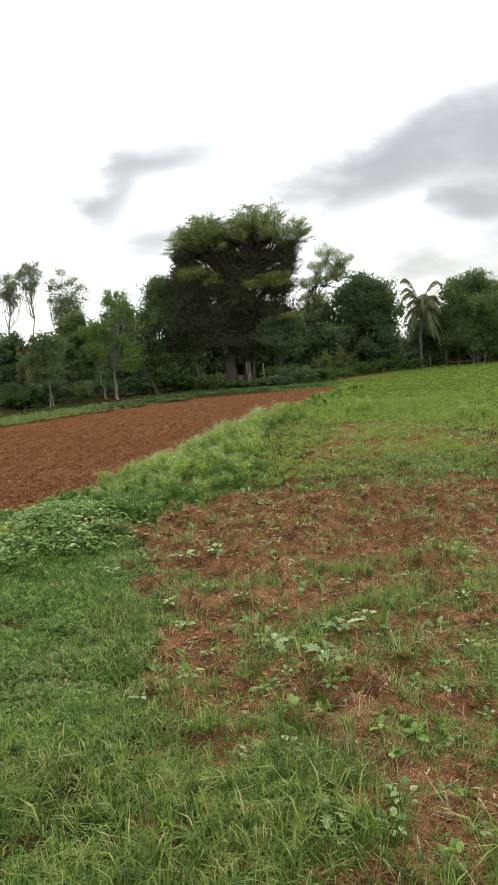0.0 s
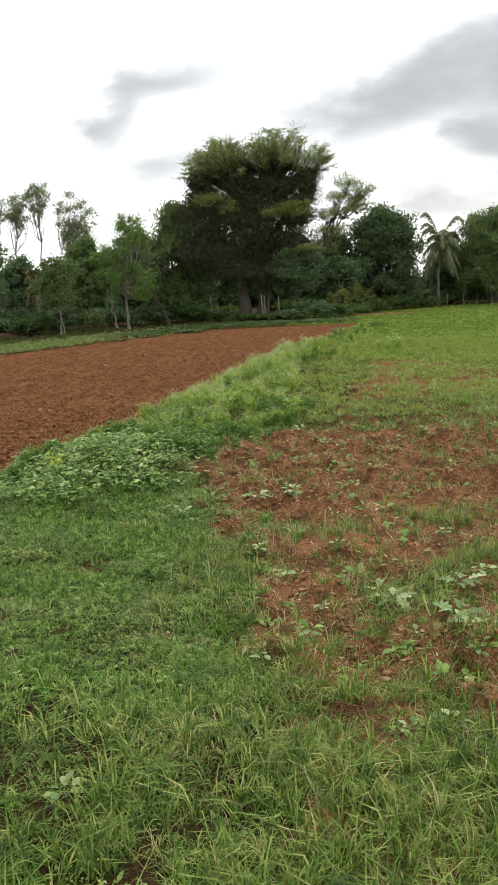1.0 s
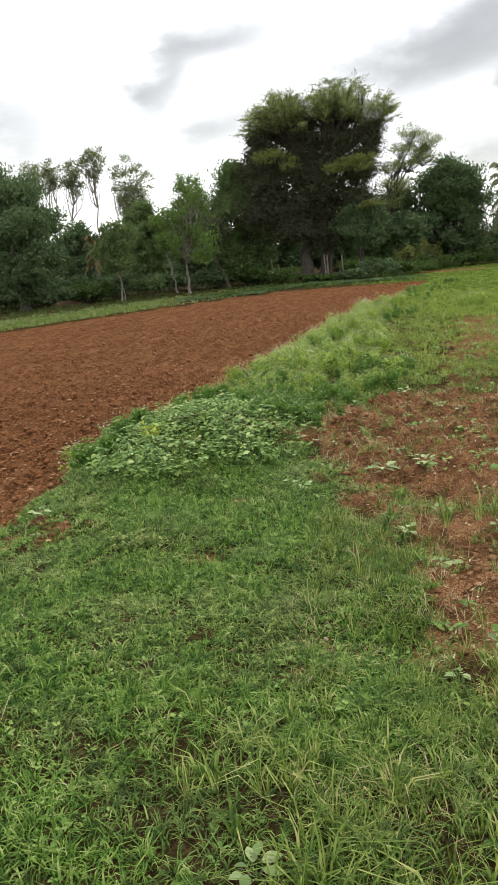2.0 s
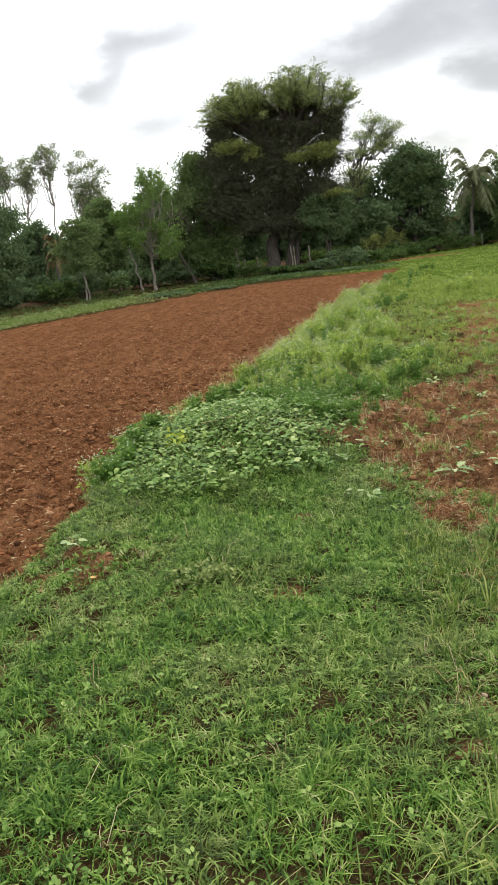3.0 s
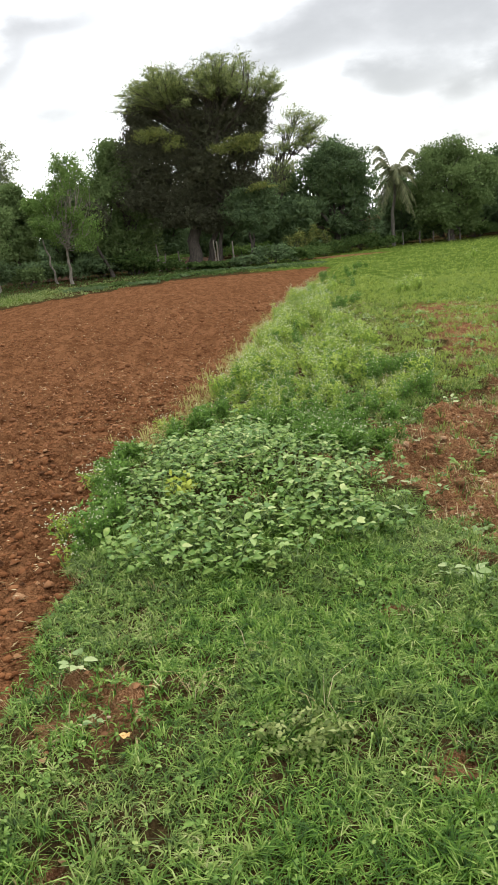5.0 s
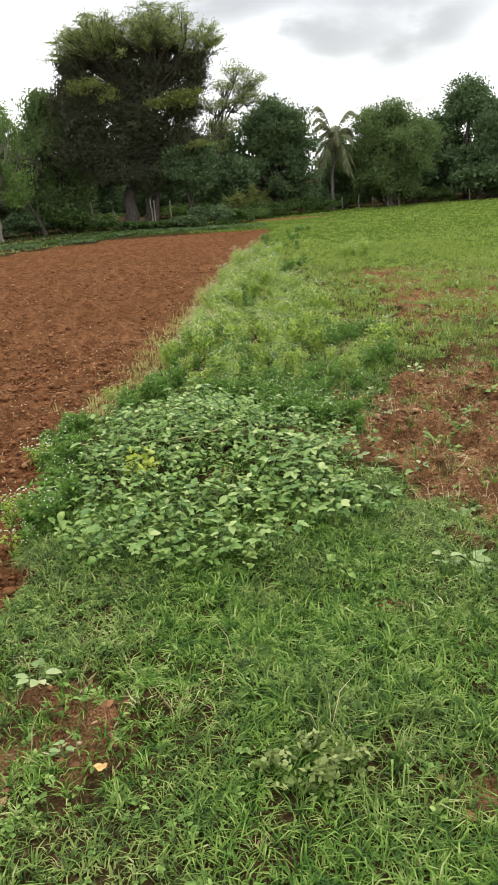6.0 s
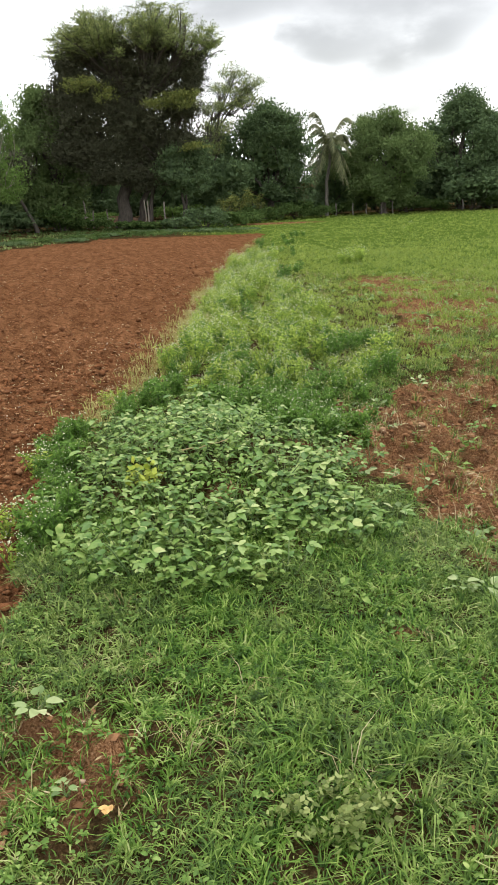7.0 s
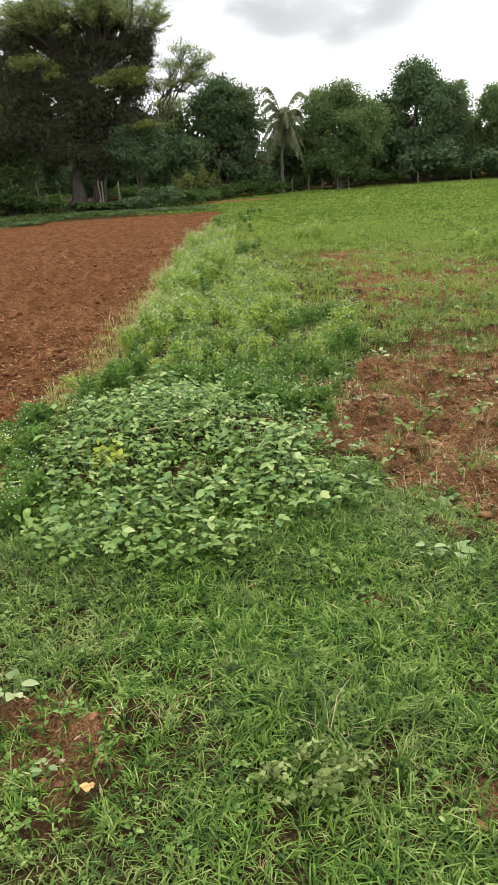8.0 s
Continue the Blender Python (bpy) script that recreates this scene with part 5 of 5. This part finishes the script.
def ground_leaves(name, label, seed, areas, leaves, size, lift, keep, mat):
    """Many small weeds joined: rosettes of little ovate leaves, too many to count."""
    rng = np.random.default_rng(seed)
    s = Soup()
    t = np.array([0.0, 0.35, 0.75, 1.0])
    half = np.array([0.06, 0.30, 0.22, 0.0])
    for x0, x1, y0, y1, dens in areas:
        x, y = scatter(rng, x0, x1, y0, y1, dens)
        z, tl, br, lu = land(x, y)
        ok = rng.uniform(size=len(x)) < keep(x, y, tl, br)
        x, y, z = (np.repeat(v[ok], leaves) for v in (x, y, z))
        n = len(x)
        ln = rng.uniform(size[0], size[1], n) * np.repeat(rng.uniform(0.7, 1.2, n // leaves), leaves)
        a, tilt = rng.uniform(0, 2 * math.pi, n), rng.uniform(-0.15, 0.7, n)
        c = np.stack([x + 0.3 * ln * np.cos(a), y + 0.3 * ln * np.sin(a), z + rng.uniform(lift[0], lift[1], n)], 1)
        d = np.stack([np.cos(a) * np.cos(tilt), np.sin(a) * np.cos(tilt), np.sin(tilt)], 1)
        w = np.stack([-np.sin(a), np.cos(a), rng.normal(size=n) * 0.25], 1)
        up = np.cross(d, w)
        bend = np.array([0, 0.03, -0.02, -0.16])
        spine = c[:, None] + ln[:, None, None] * (t[None, :, None] * d[:, None] + bend[None, :, None] * up[:, None])
        wing = ln[:, None, None] * half[None, :, None] * (w[:, None] + 0.25 * up[:, None])
        other = ln[:, None, None] * half[None, :, None] * (-w[:, None] + 0.25 * up[:, None])
        v = np.stack([spine + wing, spine, spine + other], 2).reshape(-1, 3)
        k = np.arange(n)[:, None, None] * 12
        q = np.array([(i * 3, i * 3 + 1, i * 3 + 4, i * 3 + 3) for i in range(3)] + [(i * 3 + 1, i * 3 + 2, i * 3 + 5, i * 3 + 4) for i in range(3)])
        s.add(v, (k + q[None]).reshape(-1, 4))
    return tagged(new(name, s.mesh(name, mat, True)), label, "weed", kind="stuff")


M_HERB = leaf_mat("herb_leaf", ((0, (0.10, 0.14, 0.035)), (0.6, (0.23, 0.29, 0.085)), (1, (0.38, 0.42, 0.16))), 0.55, 0.25, 0.3)
M_SMALL = leaf_mat("small_weed_leaf", ((0, (0.055, 0.116, 0.020)), (0.45, (0.135, 0.24, 0.042)), (0.85, (0.29, 0.39, 0.105)), (1, (0.48, 0.50, 0.18))), 0.55, 0.25, 0.25, 3.0)


def in_mound(x, y):
    return 1 - ((x - 0.02 - 0.15 * (y - 3)) / 0.86) ** 2 - ((y - 3.0) / 1.4) ** 2


ground_leaves("mound_foliage", "dense small green leaves filling the leafy mound", 82, ((-1.2, 1.3, 1.4, 4.7, 420),), 4, (0.02, 0.055), (0.005, 0.09), lambda x, y, tl, br: smooth(in_mound(x, y) + 1.6 * (fbm(x, y, 3.2, 23) - 0.5), -0.1, 0.5) * (1 - br) * (1 - tl), M_SMALL)
ground_leaves("small_weeds", "small broad-leaved weeds scattered in the grass", 83, ((-1.3, 0.5, -2.4, 2.4, 210), (0.5, 1.2, -2.4, 2.4, 150), (0.9, 4.6, -2.4, 6.0, 34), (1.4, 6, 6, 12, 16)), 6, (0.009, 0.024), (0.008, 0.034), lambda x, y, tl, br: (1 - tl) * np.clip(1.6 * fbm(x, y, 2.1, 19) - 0.2, 0, 1), M_SMALL)
ground_leaves("plot_weeds", "pale green low weeds on the bare plot", 84, ((0.9, 4.6, -2.2, 6.5, 6), (1.5, 5.8, 6.0, 12.5, 14)), 6, (0.035, 0.07), (0.01, 0.05), lambda x, y, tl, br: (1 - tl) * np.clip(0.3 + br, 0, 1), M_SMALL)

# ------------------------------------------------------------------ feathery flowering weeds on the bund


def flower_weed(seed, h, flowers, leaflets=28, mat=M_FEATHER):
    rng = np.random.default_rng(seed)
    base = new("flowering_weed")
    st, lf, fl = Soup(), Soup(), Soup()
    tips = []
    for i in range(9):
        a = i * 2.4 + rng.uniform(-0.4, 0.4)
        top = np.array([h * 0.5 * rng.uniform(0.2, 1) * math.cos(a), h * 0.5 * rng.uniform(0.2, 1) * math.sin(a), h * rng.uniform(0.65, 1.05)])
        p = limb(rng, (0, 0, -0.02), top, 6, 0.07)
        st.tube(p, np.linspace(0.0045, 0.0016, 6), 3)
        tips += [p[-1] + rng.normal(size=3) * h * 0.09 for _ in range(flowers // 9)]
        for _ in range(leaflets):
            t = rng.uniform(0.1, 0.92)
            c = np.array([np.interp(t, np.linspace(0, 1, 6), p[:, j]) for j in range(3)])
            d = unit(rng.normal(size=3) * (1, 1, 0.5))
            cs = c + d * rng.uniform(0.01, 0.075, (4, 1)) * (h / 0.45)
            v, q = cards(rng, cs, 0.034, 0.010, along=np.repeat(d[None], 4, 0))
            lf.add(v, q)
    for c in tips:
        r = rng.uniform(0.0036, 0.0062)
        fl.add(c + r * np.array([(1, 0, 0), (0, 1, 0), (-1, 0, 0), (0, -1, 0), (0, 0, 0.8), (0, 0, -0.8)]), None, [(0, 1, 4), (1, 2, 4), (2, 3, 4), (3, 0, 4), (1, 0, 5), (2, 1, 5), (3, 2, 5), (0, 3, 5)])
    tagged(child("stem", st.mesh("stem", M_STEM), base), kind="stuff")
    tagged(child("foliage", lf.mesh("foliage", mat), base), kind="stuff")
    tagged(child("blossom", fl.mesh("blossom", M_FLOWER), base, "tiny white flower heads"), kind="stuff")
    return base


rng = np.random.default_rng(91)
spots = []
while len(spots) < 150:
    y = 4.5 + 11 * rng.uniform() ** 1.7
    w = np.interp(y, (4.3, 6, 8, 12, 20), (1.0, 1.6, 1.45, 0.9, 0.7))
    x = float(strip_left(y)) + 0.10 + w * rng.uniform() ** 1.4 + (0.5 if y < 5.4 else 0.0)
    if all(math.hypot(x - a, y - b) > 0.16 for a, b in spots):
        spots.append((x, y))
spots += [(-0.62, 5.0), (-0.5, 4.8), (4.25, 14.9), (4.0, 14.7), (4.5, 15.1), (4.35, 15.4), (6.1, 11.1), (6.4, 11.3), (6.0, 11.4), (8.9, 24.5), (9.2, 24.8), (1.55, 5.3), (1.8, 5.7), (1.35, 4.9)]
plant_out([flower_weed(600 + i, 0.30, 54) for i in range(4)], spots, "feathery pale green weed with tiny white flowers", "flowering weeds on the bund", 92, (0.6, 1.1))
plant_out([flower_weed(640, 0.19, 54, 10)], [(-1.0, 2.35), (-0.95, 2.55), (-1.07, 2.6), (-1.02, 3.6)], "thin weed with tiny white flowers at the soil's edge", "thin weeds at the soil's edge", 94, (0.8, 1.2))
low = []
while len(low) < 80:
    y = rng.uniform(3.9, 7)
    x = float(strip_left(y)) + rng.uniform(0.0, 2.2)
    low.append((x, y))
while len(low) < 122:
    low.append((rng.uniform(0.35, 1.0), rng.uniform(3.35, 4.5)))
while len(low) < 146:
    low.append((rng.uniform(-0.98, -0.7), rng.uniform(2.2, 4.2)))
while len(low) < 205:
    y = 7 + 17 * rng.uniform() ** 1.3
    low.append((float(strip_left(y)) + 0.1 + 1.3 * rng.uniform(), y))
plant_out([flower_weed(620 + i, 0.20, 9, 20, M_FERN) for i in range(3)], low, "low feathery blue-green weed on the bund", "low feathery weeds on the bund", 93, (0.6, 1.15))

# dark little bush in the grass, and a wilted fallen blossom
make_bush("herb", "small dark-centred bushy herb in the short grass", (-0.05, 0.55), 0.15, 0.11, 0.11, 480, (0.022, 0.013), M_HERB, 401)


def blossom(x, y):
    """Three crumpled round petals, cupped and lying over one another."""
    rng = np.random.default_rng(3)
    s = Soup()
    for i in range(3):
        a = i * 2.1 + 0.4
        ring = np.linspace(0, 2 * math.pi, 10, endpoint=False)
        c = np.array([0.011 * math.cos(a), 0.011 * math.sin(a), 0.002 * i])
        rim = c + np.stack([0.012 * np.cos(ring), 0.010 * np.sin(ring), 0.005 + 0.003 * rng.normal(size=10)], 1)
        s.add(np.concatenate([rim, c[None]]), None, [(k, (k + 1) % 10, 10) for k in range(10)])
    ob = new("fallen_blossom", s.mesh("blossom", M_PETAL, True))
    ob.location = (x, y, height(x, y) + 0.04)
    return tagged(ob, "wilted orange-yellow blossom fallen on the grass", "flower")


blossom(-0.597, 0.70)


# ------------------------------------------------------------------ single clods beside the bund, parts of the ground


def clod_mesh(seed):
    rng = np.random.default_rng(seed)
    bm = bmesh.new()
    bmesh.ops.create_icosphere(bm, subdivisions=1, radius=1.0)
    for v in bm.verts:
        v.co = Vector((v.co.x * 1.15, v.co.y, v.co.z * 0.72)) * rng.uniform(0.75, 1.15)
    me = bpy.data.meshes.new("clod")
    bm.to_mesh(me)
    bm.free()
    me.materials.append(M_LUMP)
    return me


def lump_mat():
    k = Nodes("single_clod", 0.95, 0.1)
    col = k.ramp(k.each(), (0.0, (0.12, 0.051, 0.022)), (0.6, SOIL_M), (1.0, (0.21, 0.10, 0.045)))
    n = k.noise(2.5, 5, 0.7)
    k.color(k.mix(k.math("MULTIPLY", n, 0.5), col, SOIL_M))
    k.bump(n, 0.9, 0.3)
    return k.mat


M_LUMP = lump_mat()
lumps = [clod_mesh(700 + i) for i in range(6)]
rng = np.random.default_rng(710)
for n in range(280):
    y = 0.2 + 4.6 * rng.uniform() ** 1.3
    x = float(strip_left(y)) - 0.12 - 1.9 * rng.uniform() ** 1.2
    r = 0.009 + 0.026 * rng.uniform() ** 3
    ob = new("clod", lumps[n % 6])
    ob.parent = ground
    ob.matrix_basis = Matrix.Translation((x, y, height(x, y) + r * 0.1)) @ Euler((rng.uniform(-0.4, 0.4), rng.uniform(-0.4, 0.4), rng.uniform(0, 6.28))).to_matrix().to_4x4() @ Matrix.Scale(r, 4)


# a dry twig and a yellow seedling on the leafy mound
twig = new("dry_twig", Soup().tube(limb(np.random.default_rng(5), (-0.22, 2.72, 0), (0.02, 2.78, 0.02), 6, 0.04), np.linspace(0.004, 0.002, 6), 5).mesh("twig", M_STRAW, True))
twig.location = (0, 0, height(-0.2, 2.7) + 0.13)
tagged(twig, "dry pale twig lying on the leafy mound", "twig")
make_bush("yellow_seedling", "small yellow-leaved seedling on the leafy mound", (-0.42, 2.68), 0.08, 0.07, 0.2, 60, (0.045, 0.025), M_YELLEAF, 402)
